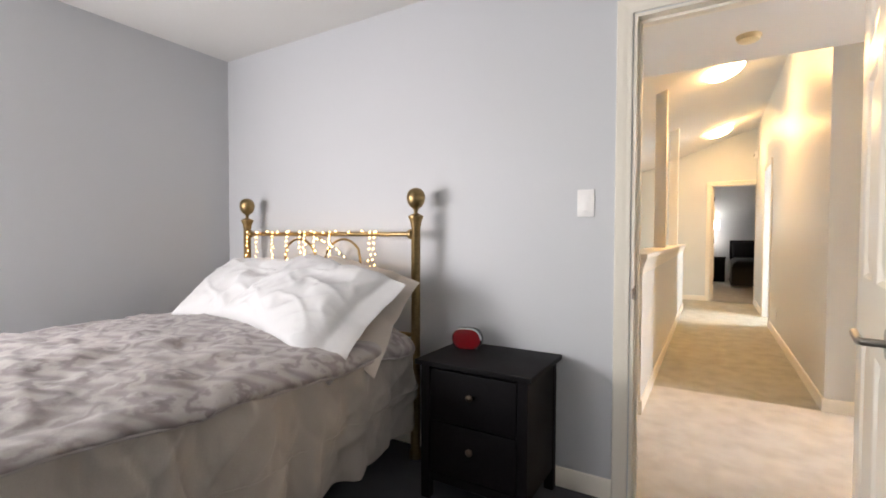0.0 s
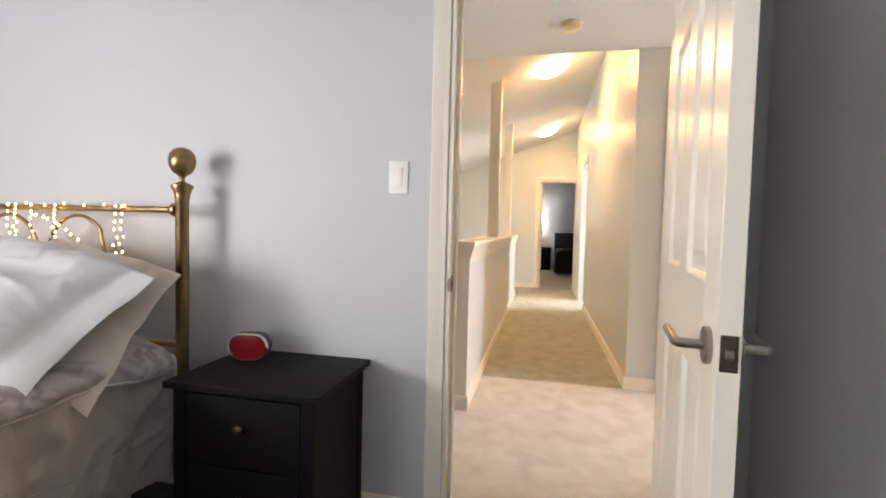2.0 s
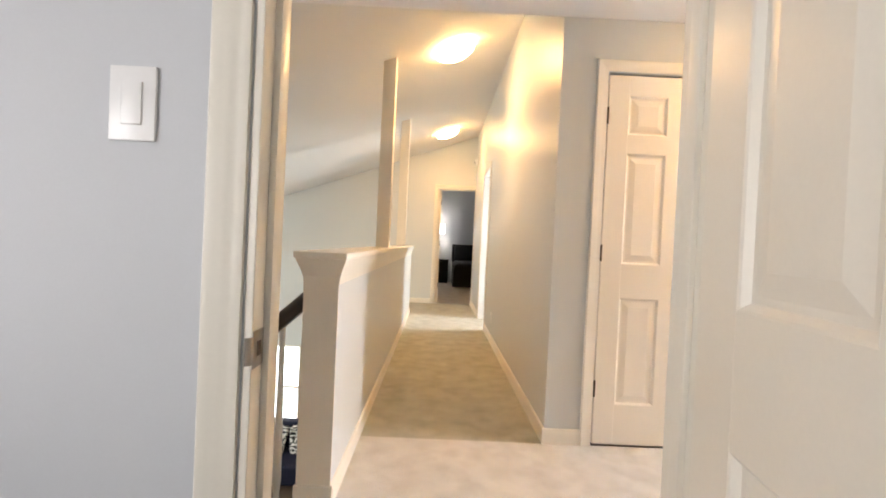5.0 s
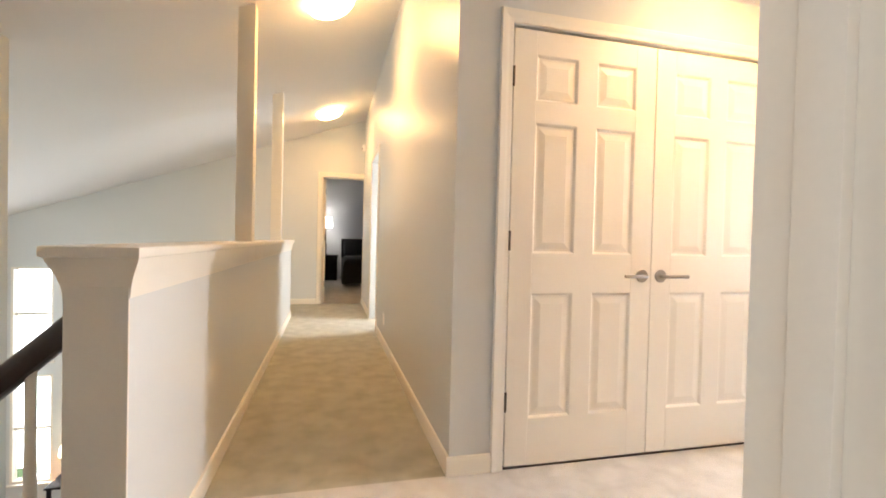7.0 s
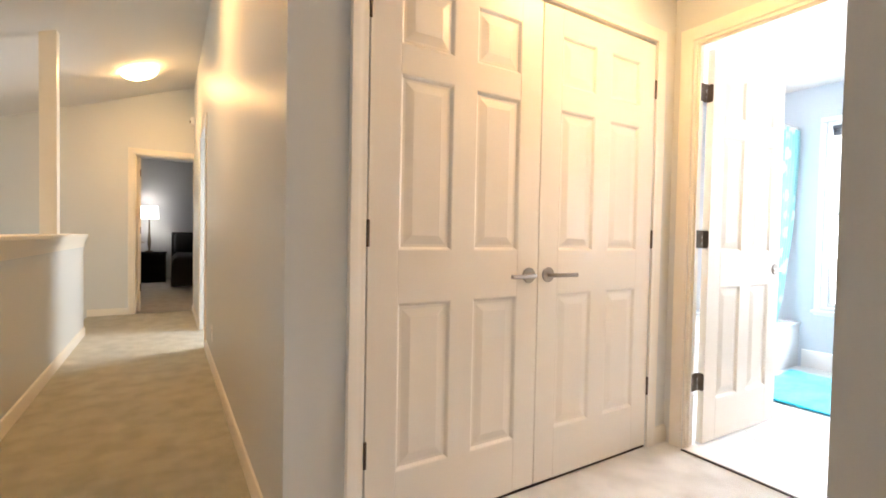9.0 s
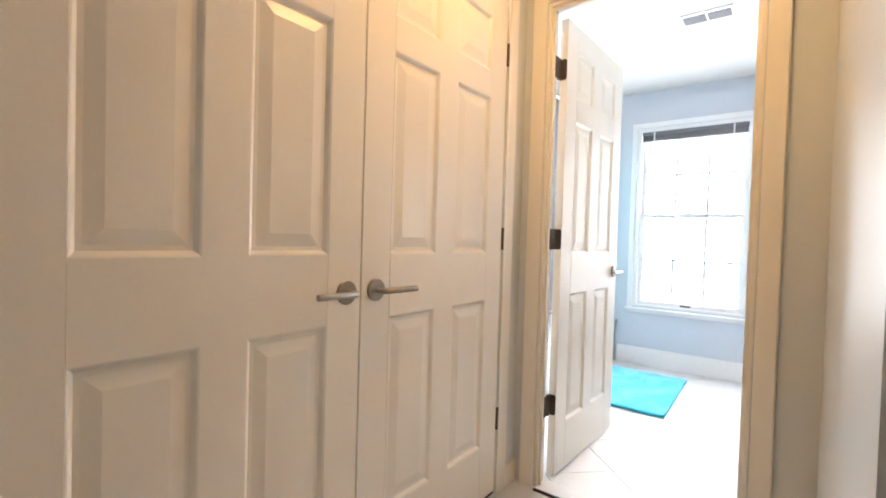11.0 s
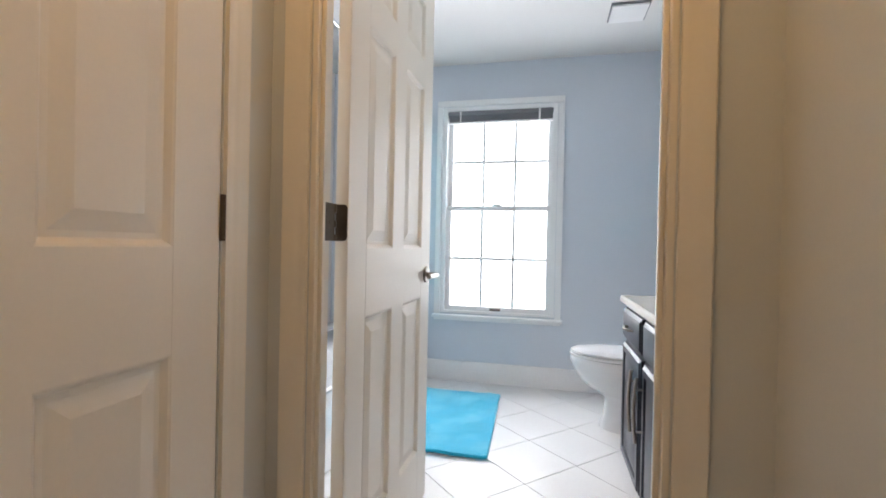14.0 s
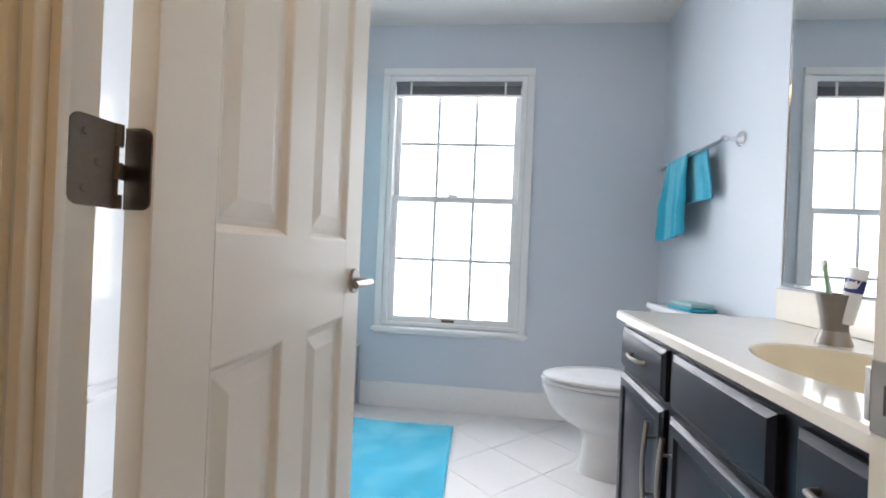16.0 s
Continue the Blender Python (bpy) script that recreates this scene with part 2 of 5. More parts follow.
M_SHADE_COOL = glowing("lit_white_lamp_shade", (1.0, 0.96, 0.92), 5.0)
M_DIFFUSER = glowing("lit_ceiling_glass", (1.0, 0.61, 0.25), 30.0)
M_LED = glowing("lit_fairy_bulb", (1.0, 0.60, 0.22), 9.0)
M_WIRE = shade("fairy_light_wire", (0.30, 0.22, 0.14), 0.5, spread=0.1, bump=0)
M_GLASS = bpy.data.materials.new("window_glass")
M_GLASS.use_nodes = True
M_GLASS.node_tree.nodes["Principled BSDF"].inputs["Transmission Weight"].default_value = 1.0
M_GLASS.node_tree.nodes["Principled BSDF"].inputs["Roughness"].default_value = 0.0
M_GLASS.node_tree.nodes["Principled BSDF"].inputs["IOR"].default_value = 1.1
M_OUT_WHITE = glowing("white_daylight_haze", (0.96, 0.98, 1.0), 4.0)
M_MIRROR = shade("mirror_silver", (0.86, 0.88, 0.88), 0.02, 1.0, spread=0.0, bump=0)
M_OUT = bpy.data.materials.new("bright_hazy_garden")
M_OUT.use_nodes = True
on, ol = M_OUT.node_tree.nodes, M_OUT.node_tree.links
oc, ot, orr = on.new("ShaderNodeTexCoord"), on.new("ShaderNodeTexNoise"), on.new("ShaderNodeValToRGB")
ot.inputs["Scale"].default_value, ot.inputs["Detail"].default_value = 0.9, 7
ol.new(oc.outputs["Object"], ot.inputs["Vector"])
orr.color_ramp.elements[0].position, orr.color_ramp.elements[0].color = 0.35, (0.58, 0.72, 0.52, 1)
orr.color_ramp.elements[1].position, orr.color_ramp.elements[1].color = 0.62, (0.95, 1.0, 0.98, 1)
ol.new(ot.outputs["Fac"], orr.inputs["Fac"])
ol.new(orr.outputs[0], on["Principled BSDF"].inputs["Emission Color"])
on["Principled BSDF"].inputs["Emission Strength"].default_value = 3.2
on["Principled BSDF"].inputs["Base Color"].default_value = (0.2, 0.25, 0.2, 1)

# ---- mesh helpers ----


def box(bm, x0, y0, z0, x1, y1, z1, bevel=0.0, seg=2):
    """Adds a box between two corners, with rounded edges where bevel is given."""
    vs = [bm.verts.new((x, y, z)) for x in (x0, x1) for y in (y0, y1) for z in (z0, z1)]
    fs = [bm.faces.new([vs[i] for i in f]) for f in ((0, 1, 3, 2), (4, 6, 7, 5), (0, 4, 5, 1), (2, 3, 7, 6), (0, 2, 6, 4), (1, 5, 7, 3))]
    if bevel:
        es = list({e for f in fs for e in f.edges})
        bmesh.ops.bevel(bm, geom=es, offset=bevel, segments=seg, affect="EDGES", profile=0.6)
    return bm


def loft(bm, rings, cap=True):
    """Skins closed rings of equal length, one after the other."""
    rows = [[bm.verts.new(p) for p in r] for r in rings]
    for a, b in zip(rows, rows[1:]):
        for i in range(len(a)):
            j = (i + 1) % len(a)
            bm.faces.new((a[i], a[j], b[j], b[i]))
    if cap:
        bm.faces.new(rows[0][::-1])
        bm.faces.new(rows[-1])
    return bm


def lathe(bm, profile, centre=(0, 0, 0), axis="z", n=20):
    """Turns a profile of (radius, height) round an axis."""
    rings = []
    for r, h in profile:
        ring = []
        for i in range(n):
            a = 2 * math.pi * i / n
            u, v = r * math.cos(a), r * math.sin(a)
            p = {"z": (u, v, h), "y": (u, h, v), "x": (h, u, v)}[axis]
            ring.append((centre[0] + p[0], centre[1] + p[1], centre[2] + p[2]))
        rings.append(ring)
    return loft(bm, rings)


def tube(bm, path, r, n=10):
    """A round bar along a path of points."""
    pts = [Vector(p) for p in path]
    rings = []
    for i, p in enumerate(pts):
        d = (pts[min(i + 1, len(pts) - 1)] - pts[max(i - 1, 0)]).normalized()
        up = Vector((0, 0, 1)) if abs(d.z) < 0.9 else Vector((1, 0, 0))
        u = d.cross(up).normalized()
        v = u.cross(d)
        rings.append([p + u * r * math.cos(2 * math.pi * k / n) + v * r * math.sin(2 * math.pi * k / n) for k in range(n)])
    return loft(bm, rings)


def finish(bm, smooth=None):
    bmesh.ops.recalc_face_normals(bm, faces=bm.faces)
    if smooth is not None:
        for f in bm.faces:
            f.smooth = True
        for e in bm.edges:
            if len(e.link_faces) == 2 and e.calc_face_angle(0) > radians(smooth):
                e.smooth = False
    return bm


def mesh_of(name, bm, material, smooth=None):
    finish(bm, smooth)
    me = bpy.data.meshes.new(name)
    bm.to_mesh(me)
    bm.free()
    me.materials.append(material)
    return me


def part(name, bm, material, parent=None, label="", smooth=40):
    ob = new(name, mesh_of(name, bm, material, smooth))
    if parent is not None:
        ob.parent = parent
    return tagged(ob, label)


def shared(name, me, parent, m=None):
    ob = new(name, me)
    ob.parent = parent
    if m is not None:
        ob.matrix_basis = m
    return ob


def thing(name, m, label, category, group="", kind=""):
    ob = new(name)
    ob.empty_display_size = 0.1
    ob.matrix_basis = m
    return tagged(ob, label, category, group, kind)


def bm_new():
    return bmesh.new()


def block(name, x0, y0, z0, x1, y1, z1, material, label, category="wall", kind="structure", bevel=0.0):
    ob = part(name, box(bm_new(), x0, y0, z0, x1, y1, z1, bevel), material)
    return tagged(ob, label, category, "", kind)


def wall_y(name, y0, y1, x0, x1, z0, z1, openings, material, label):
    """A wall across y0..y1 that runs along x, with openings (x0, x1, z0, z1)."""
    bm = bm_new()
    x = x0
    for a, b, lo, hi in sorted(openings):
        box(bm, x, y0, z0, a, y1, z1)
        if lo > z0:
            box(bm, a, y0, z0, b, y1, lo)
        if hi < z1:
            box(bm, a, y0, hi, b, y1, z1)
        x = b
    box(bm, x, y0, z0, x1, y1, z1)
    return tagged(part(name, bm, material), label, "wall", "", "structure")


def wall_x(name, x0, x1, y0, y1, z0, z1, openings, material, label):
    bm = bm_new()
    y = y0
    for a, b, lo, hi in sorted(openings):
        box(bm, x0, y, z0, x1, a, z1)
        if lo > z0:
            box(bm, x0, a, z0, x1, b, lo)
        if hi < z1:
            box(bm, x0, a, hi, x1, b, z1)
        y = b
    box(bm, x0, y, z0, x1, y1, z1)
    return tagged(part(name, bm, material), label, "wall", "", "structure")


def slope_z(x):
    return 2.97 + 0.36 * (x + 0.257)


# ---- structure ----
YB, YH = -1.735, -1.62          # bedroom face and landing face of the bedroom wall
DL, DR, DH = -1.182, -0.436, 2.02   # bedroom door opening
XC, ZC = -0.257, 2.32          # right wall of the passage; flat ceiling
XBW, XBI = 1.68, 1.745         # bathroom wall, landing face and bathroom face
BJL, BJR = -0.102, -0.855      # bathroom door opening
YF = 5.50                      # far wall
XW, YV = 4.09, -1.48           # bathroom window wall and vanity wall
BX, BY = 0.61, -1.03           # corner of the block beside the bathroom door
SIDE0, SIDE1 = 3.22, 4.05      # doorway on the right of the passage

# bedroom
block("floor_bedroom", -3.85, -6.3, -0.12, 0.0, YB, 0.0, M_CARPET_DARK, "dark grey bedroom carpet floor", "floor")
wall_y("wall_headboard", YB, YH, -3.85, BX, 0.0, 2.75, [(DL, DR, 0.0, DH)], M_WALL_BED, "light grey painted bedroom wall with a doorway")
wall_x("wall_bedroom_window", -3.97, -3.85, -6.3, YH, 0.0, 2.75, [(-4.95, -3.85, 0.5, 1.8)], M_WALL_BED, "grey painted bedroom wall with a window")
wall_x("wall_bedroom_side", -0.20, -0.08, -6.3, YB, 0.0, 2.75, [], M_WALL_BED, "grey painted bedroom wall behind the open door")
wall_y("wall_bedroom_back", -6.42, -6.3, -3.97, -0.08, 0.0, 2.75, [(-3.70, -2.40, 0.7, 2.0)], M_WALL_BED, "grey painted back wall of the bedroom with a window")
block("ceiling_bedroom", -3.85, -6.3, 2.34, -0.20, YB, 2.46, M_CEIL, "white painted bedroom ceiling", "ceiling")

# landing and passage
block("floor_landing", -1.39, YB, -0.30, XBW, 0.0, 0.0, M_CARPET, "beige plush carpet of the landing", "floor")
block("floor_passage", -1.39, 0.0, -0.30, 0.0, YF + 0.12, 0.0, M_CARPET_PASSAGE_DIM, "beige plush carpet of the passage, coloured darker for its dimmer light", "floor")
block("ceiling_landing", -3.6, YH, ZC, XBI, 0.0, 2.75, M_CEIL, "flat white ceiling of the landing", "ceiling")
wall_y("wall_closet", 0.0, 0.11, XC, XBW, 0.0, 3.2, [(0.0, 1.52, 0.0, 2.035)], M_WALL_HALL, "pale painted wall round the closet doors")
wall_x("wall_passage", XC, XC + 0.11, 0.11, SIDE0, 0.0, 3.2, [], M_WALL_HALL, "pale painted wall along the passage")
wall_x("wall_passage_end", XC, XC + 0.11, SIDE0, YF, 0.0, 3.2, [(SIDE0 + 0.001, SIDE1, 0.0, 2.05)], M_WALL_HALL, "pale painted wall with a side doorway")
wall_y("wall_far", YF, YF + 0.12, -6.1, 2.4, -2.75, 3.2, [(-5.00, -4.50, -2.45, 0.55), (-3.80, -3.20, -2.35, -0.85), (-0.915, -0.235, 0.0, 2.03)], M_WALL_HALL, "pale painted end wall with a doorway and windows")
block("wall_far_spandrel", -5.00, YF + 0.002, -0.95, -4.50, YF + 0.118, -0.75, M_WALL_HALL, "pale wall strip between two stacked windows")
wall_x("wall_bath", XBW, XBI, BY - 0.57, 0.11, 0.0, 2.75, [(BJR, BJL, 0.0, 2.045)], M_WALL_HALL, "pale painted wall with the bathroom doorway")
block("wall_block", BX, YB, 0.0, XBW, BY, 2.75, M_WALL_HALL, "pale painted wall corner beside the bathroom door")
wall_x("wall_stair", -2.70, -2.58, YH, 1.2, -2.75, 2.75, [], M_WALL_HALL, "pale painted wall beside the stairs")
wall_y("wall_stair_near", YH - 0.12, YH, -2.58, -1.39, -2.75, 0.0, [], M_WALL_HALL, "pale painted wall below the landing")
bm = bm_new()
loft(bm, [[(XC + 0.11, y, slope_z(XC + 0.11)), (-6.1, y, slope_z(-6.1)), (-6.1, y, slope_z(-6.1) + 0.15), (XC + 0.11, y, slope_z(XC + 0.11) + 0.15)] for y in (0.0, YF)])
tagged(part("ceiling_vaulted", bm, M_CEIL, smooth=None), "sloping white ceiling over the passage and stair hall", "ceiling", "", "structure")

# living room below
block("floor_living", -6.1, YB, -2.87, -1.39, YF, -2.75, M_WOODFLOOR, "brown living room floor below the passage", "floor")
wall_x("wall_living", -6.22, -6.1, YB, YF + 0.12, -2.75, 2.75, [(0.6, 3.0, -1.2, 1.0)], M_WALL_HALL, "pale painted living room wall")
wall_x("wall_under_passage", -1.39, -1.27, -0.67, YF, -2.75, -0.30, [], M_WALL_HALL, "pale painted wall below the passage")

# side room and far bedroom
wall_y("wall_side_room_near", 2.6, 2.7, XC + 0.11, 2.4, 0.0, 3.2, [], M_WALL_HALL, "pale painted side room wall")
wall_x("wall_side_room_window", 2.4, 2.5, 2.6, YF + 0.12, 0.0, 3.2, [], M_WALL_HALL, "pale painted side room wall")
block("floor_side_room", 0.0, 2.6, -0.30, 2.4, YF, -0.002, M_CARPET, "beige carpet of the side room", "floor")
block("floor_closet", 0.0, 0.11, -0.30, XBW, 0.62, -0.002, M_CARPET, "beige carpet of the closet", "floor")
block("ceiling_side_room", XC + 0.11, 2.6, 2.9, 2.4, YF, 3.0, M_CEIL, "white ceiling of the side room", "ceiling")
block("floor_far_bedroom", -3.4, YF + 0.12, -0.30, 2.6, 10.2, 0.0, M_CARPET, "beige carpet of the far bedroom", "floor")
wall_y("wall_far_bedroom", 10.2, 10.3, -3.4, 2.6, 0.0, 2.9, [], M_WALL_BED, "grey painted far bedroom wall")
wall_x("wall_far_bedroom_side", -3.4, -3.3, YF + 0.12, 10.2, 0.0, 2.9, [], M_WALL_BED, "grey painted far bedroom wall")
wall_x("wall_far_bedroom_other", 2.5, 2.6, YF + 0.12, 10.2, 0.0, 2.9, [], M_WALL_BED, "grey painted far bedroom wall")
block("ceiling_far_bedroom", -3.4, YF + 0.12, 2.6, 2.6, 10.3, 2.7, M_CEIL, "white far bedroom ceiling", "ceiling")

# bathroom
WIN = (-0.682, 0.158, 0.510, 2.052)
block("floor_bathroom", XBW, -1.6, -0.12, XW + 0.12, 1.16, -0.012, M_GROUT, "pale grout bed under the bathroom tiles", "floor")
wall_x("wall_bath_window", XW, XW + 0.12, -1.6, 1.16, 0.0, 2.75, [(WIN[0], WIN[1], WIN[2], WIN[3])], M_WALL_BATH, "pale blue bathroom wall with a sash window")
wall_y("wall_vanity", YV - 0.1, YV, XBI, XW, 0.0, 2.75, [], M_WALL_BATH, "pale blue bathroom wall behind the vanity")
wall_y("wall_tub", 1.06, 1.16, XBW, XW, 0.0, 2.75, [], M_PORCELAIN, "glossy white tub surround wall")
wall_x("wall_bath_inner", XBW, XBI, 0.11, 1.06, 0.0, 2.75, [], M_WALL_BATH, "pale blue bathroom wall beside the door")
block("ceiling_bathroom", XBI, YV, 2.37, XW, 1.06, 2.49, M_CEIL, "white bathroom ceiling", "ceiling")
block("ground", -60, -60, -3.2, 70, 70, -2.9, M_LAWN, "lawn outside the house", "ground")
block("backdrop", 14.0, -14, -4, 14.1, 14, 10, M_OUT, "bright hazy garden outside the bathroom window", "backdrop")
block("backdrop_living", -12, 7.0, -2.9, -3.5, 7.1, 6, M_OUT_WHITE, "bright hazy daylight outside the living room", "backdrop")
block("backdrop_bedroom", -12.1, -14, -4, -12.0, 6, 10, M_OUT, "bright hazy garden outside the bedroom window", "backdrop")

# ---- trim ----
CASE = ((0.004, 0.0), (0.004, -0.009), (0.016, -0.012), (0.030, -0.011), (0.044, -0.017), (0.060, -0.017), (0.064, -0.012), (0.064, 0.0))


def casing(name, m, w, h, label, left=True, right=True):
    """Moulded boards round an opening w wide and h high that starts at local x = 0; they stand out towards local -y."""
    t = thing(name, m, label, "door casing", "", "structure")
    if left:
        part("side_board", loft(bm_new(), [[(-o, d, 0.0) for o, d in CASE], [(-o, d, h + o) for o, d in CASE]]), M_TRIM, t, smooth=30)
    if right:
        part("side_board", loft(bm_new(), [[(w + o, d, 0.0) for o, d in CASE], [(w + o, d, h + o) for o, d in CASE]]), M_TRIM, t, smooth=30)
    part("head_board", loft(bm_new(), [[(-o, d, h + o) for o, d in CASE], [(w + o, d, h + o) for o, d in CASE]]), M_TRIM, t, smooth=30)
    return t


def lining(name, m, w, h, depth, stop, label, bead=0.035):
    """The boards inside a doorway: local x across, y through the wall, with a stop bead at y = stop."""
    t = thing(name, m, label, "door frame", "", "structure")
    for x0, x1, s0, s1 in ((0.0, 0.014, 0.014, 0.026), (w - 0.014, w, w - 0.026, w - 0.014)):
        part("jamb", box(bm_new(), x0, -0.002, 0.0, x1, depth + 0.002, h, 0.0015, 1), M_TRIM, t)
        part("stop_bead", box(bm_new(), s0, stop, 0.0, s1, stop + bead, h - 0.026, 0.003), M_TRIM, t)
    part("head_jamb", box(bm_new(), 0.014, -0.002, h - 0.014, w - 0.014, depth + 0.002, h, 0.0015, 1), M_TRIM, t)
    part("head_stop_bead", box(bm_new(), 0.014, stop, h - 0.026, w - 0.014, stop + bead, h - 0.014, 0.003), M_TRIM, t)
    return t


def baseboard(a, b, out, material=None, h=0.085, label="white painted baseboard along the wall"):
    """A board with a sloped top from a to b on the floor, standing out by the vector out."""
    a, b, o = Vector((*a, 0)), Vector((*b, 0)), Vector((*out, 0)).normalized()
    prof = ((0.0, 0.0), (0.014, 0.0), (0.014, h - 0.02), (0.008, h - 0.004), (0.0, h))
    rings = [[p + o * d + Vector((0, 0, z + 0.001)) for d, z in prof] for p in (a, b)]
    return tagged(part("baseboard", loft(bm_new(), rings), material or M_TRIM, smooth=30), label, "baseboard", "", "structure")


casing("casing_bedroom_door", pose(DL, YB, 0), DR - DL, DH, "white moulded casing round the bedroom doorway")
casing("casing_bedroom_door_landing", pose(DR, YH, 0, 0, 0, 180), DR - DL, DH, "white moulded casing on the landing side of the doorway")
lining("frame_bedroom_door", pose(DL, YB, 0), DR - DL, DH, YH - YB, 0.040, "white painted frame of the bedroom doorway")
casing("casing_closet", pose(0.0, 0.0, 0), 1.52, 2.035, "white moulded casing round the closet doors")
casing("casing_bath_door", pose(XBW, BJL, 0, 0, 0, -90), BJL - BJR, 2.045, "white moulded casing round the bathroom doorway")
casing("casing_bath_door_inner", pose(XBI, BJR, 0, 0, 0, 90), BJL - BJR, 2.045, "white moulded casing inside the bathroom", right=False)
lining("frame_bath_door", pose(XBI, BJR, 0, 0, 0, 90), BJL - BJR, 2.045, XBI - XBW, 0.042, "white painted frame of the bathroom doorway", 0.012)
casing("casing_far_door", pose(-0.915, YF, 0), 0.68, 2.03, "white moulded casing of the far bedroom doorway", right=False)
lining("frame_far_door", pose(-0.915, YF, 0), 0.68, 2.03, 0.12, 0.05, "white painted frame of the far bedroom doorway")
casing("casing_side_door", pose(XC, SIDE1, 0, 0, 0, -90), SIDE1 - SIDE0 - 0.001, 2.05, "white moulded casing of the side doorway")

baseboard((-3.85, YB), (DL - 0.064, YB), (0, -1), label="white painted baseboard of the bedroom")
baseboard((DR + 0.064, YB), (-0.2, YB), (0, -1), label="white painted baseboard of the bedroom")
baseboard((-3.85, -6.3), (-3.85, YB - 0.014), (1, 0), label="white painted baseboard of the bedroom")
baseboard((-0.20, YB - 0.014), (-0.20, -6.3), (-1, 0), label="white painted baseboard of the bedroom")
baseboard((XC - 0.014, 0.0), (-0.064, 0.0), (0, -1))
baseboard((1.584, 0.0), (XBW, 0.0), (0, -1))
baseboard((XC, 0.0), (XC, SIDE0 - 0.06), (-1, 0))
baseboard((XC, SIDE1 + 0.064), (XC, YF), (-1, 0))
baseboard((-1.27, -0.655), (-1.27, 4.30), (1, 0))
baseboard((-1.41, -0.664), (-1.256, -0.664), (0, -1))
baseboard((-1.39, YF), (-0.979, YF), (0, -1))
baseboard((BX, BY), (XBW, BY), (0, 1))
baseboard((BX, YH), (BX, BY + 0.014), (-1, 0))
baseboard((XBW, BY + 0.014), (XBW, BJR - 0.064), (-1, 0))
baseboard((XW, YV), (XW, 0.275), (-1, 0), M_TILE, 0.15, "white tiled skirting under the bathroom window")
baseboard((2.99, YV), (XW - 0.014, YV), (0, 1), M_TILE, 0.15, "white tiled skirting behind the toilet")
block("bathroom_threshold", XBW - 0.02, BJR + 0.014, -0.01, XBI + 0.01, BJL - 0.014, 0.006, M_TILE, "pale threshold strip in the bathroom doorway", "threshold", bevel=0.003)
block("carpet_bar", XBW - 0.035, BJR + 0.014, -0.004, XBW - 0.02, BJL - 0.014, 0.006, M_HANDRAIL, "dark strip where carpet meets the threshold", "threshold", bevel=0.002)
# solid dark strip in place of the shade below the closet doors
block("closet_gap_shade", 0.0, 0.004, -0.01, 1.52, 0.09, 0.004, M_GAP_SHADE, "dark strip coloured as the shade under the closet doors", "threshold")
block("wall_closet_back", XC + 0.11, 0.62, 0.0, XBW, 0.72, 2.75, M_WALL_HALL, "pale wall at the back of the closet")

# ---- half wall, column, stairs ----
hw = tagged(part("half_wall", box(bm_new(), -1.40, -0.655, -0.30, -1.27, 4.30, 0.985), M_WALL_HALL), "pale painted half wall along the stair opening", "half wall", "", "structure")
part("end_post", box(bm_new(), -1.404, -0.664, -0.30, -1.266, -0.656, 0.984, 0.001, 1), M_TRIM, hw, "cream painted end board")
CROWN = ((0.0, -0.10), (0.006, -0.10), (0.008, -0.075), (0.016, -0.045), (0.030, -0.012), (0.034, 0.0), (0.0, 0.0))
part("cap", box(bm_new(), -1.442, -0.697, 0.985, -1.232, 4.31, 1.012, 0.006), M_TRIM, hw)
rings = []
for cx, cy, sx, sy in ((-1.40, 4.30, -1, 0), (-1.40, -0.655, -1, -1), (-1.27, -0.655, 1, -1), (-1.27, 4.30, 1, 0)):
    rings.append([(cx + sx * d, cy + sy * d, 0.985 + z) for d, z in CROWN])
part("crown_moulding", loft(bm_new(), rings), M_TRIM, hw, smooth=30)
for y in (1.33, 3.20):
    block("column", -1.402, y, 1.012, -1.295, y + 0.107, slope_z(-1.35) + 0.03, M_TRIM, "cream square column standing on the half wall", "column", bevel=0.004)

stair = thing("stairs", pose(0, 0, 0), "carpeted stairs going down from the landing", "stairs", "", "structure")
for i in range(5):
    part("step", box(bm_new(), -1.40 - 0.25 * (i + 1), YH, -0.30 - 0.19 * (i + 1), -1.39 - 0.25 * i, -0.68, -0.19 * (i + 1), 0.01), M_CARPET, stair)
RAIL = 0.91
rail = thing("stair_railing", pose(-1.40, -0.60, 0), "dark stained handrail on white turned balusters", "railing")
prof = ((-0.030, -0.035), (-0.022, -0.04), (0.022, -0.04), (0.030, -0.035), (0.034, 0.0), (0.026, 0.028), (0.012, 0.038), (-0.012, 0.038), (-0.026, 0.028), (-0.034, 0.0))
part("handrail", loft(bm_new(), [[(-x, d, 0.822 - RAIL * x + z * 1.05) for d, z in prof] for x in (0.0, 0.6, 1.18)]), M_HANDRAIL, rail, "dark stained wood", 50)
bal = mesh_of("baluster", lathe(bm_new(), ((0.016, -0.02), (0.016, 0.16), (0.019, 0.17), (0.012, 0.20), (0.018, 0.26), (0.016, 0.45), (0.012, 0.72), (0.012, 0.90)), n=12), M_TRIM, 40)
for i in range(8):
    x = 0.10 + 0.13 * i
    shared("baluster", bal, rail, pose(-x, 0, 0.822 - RAIL * x - 0.93))

# ---- doors ----


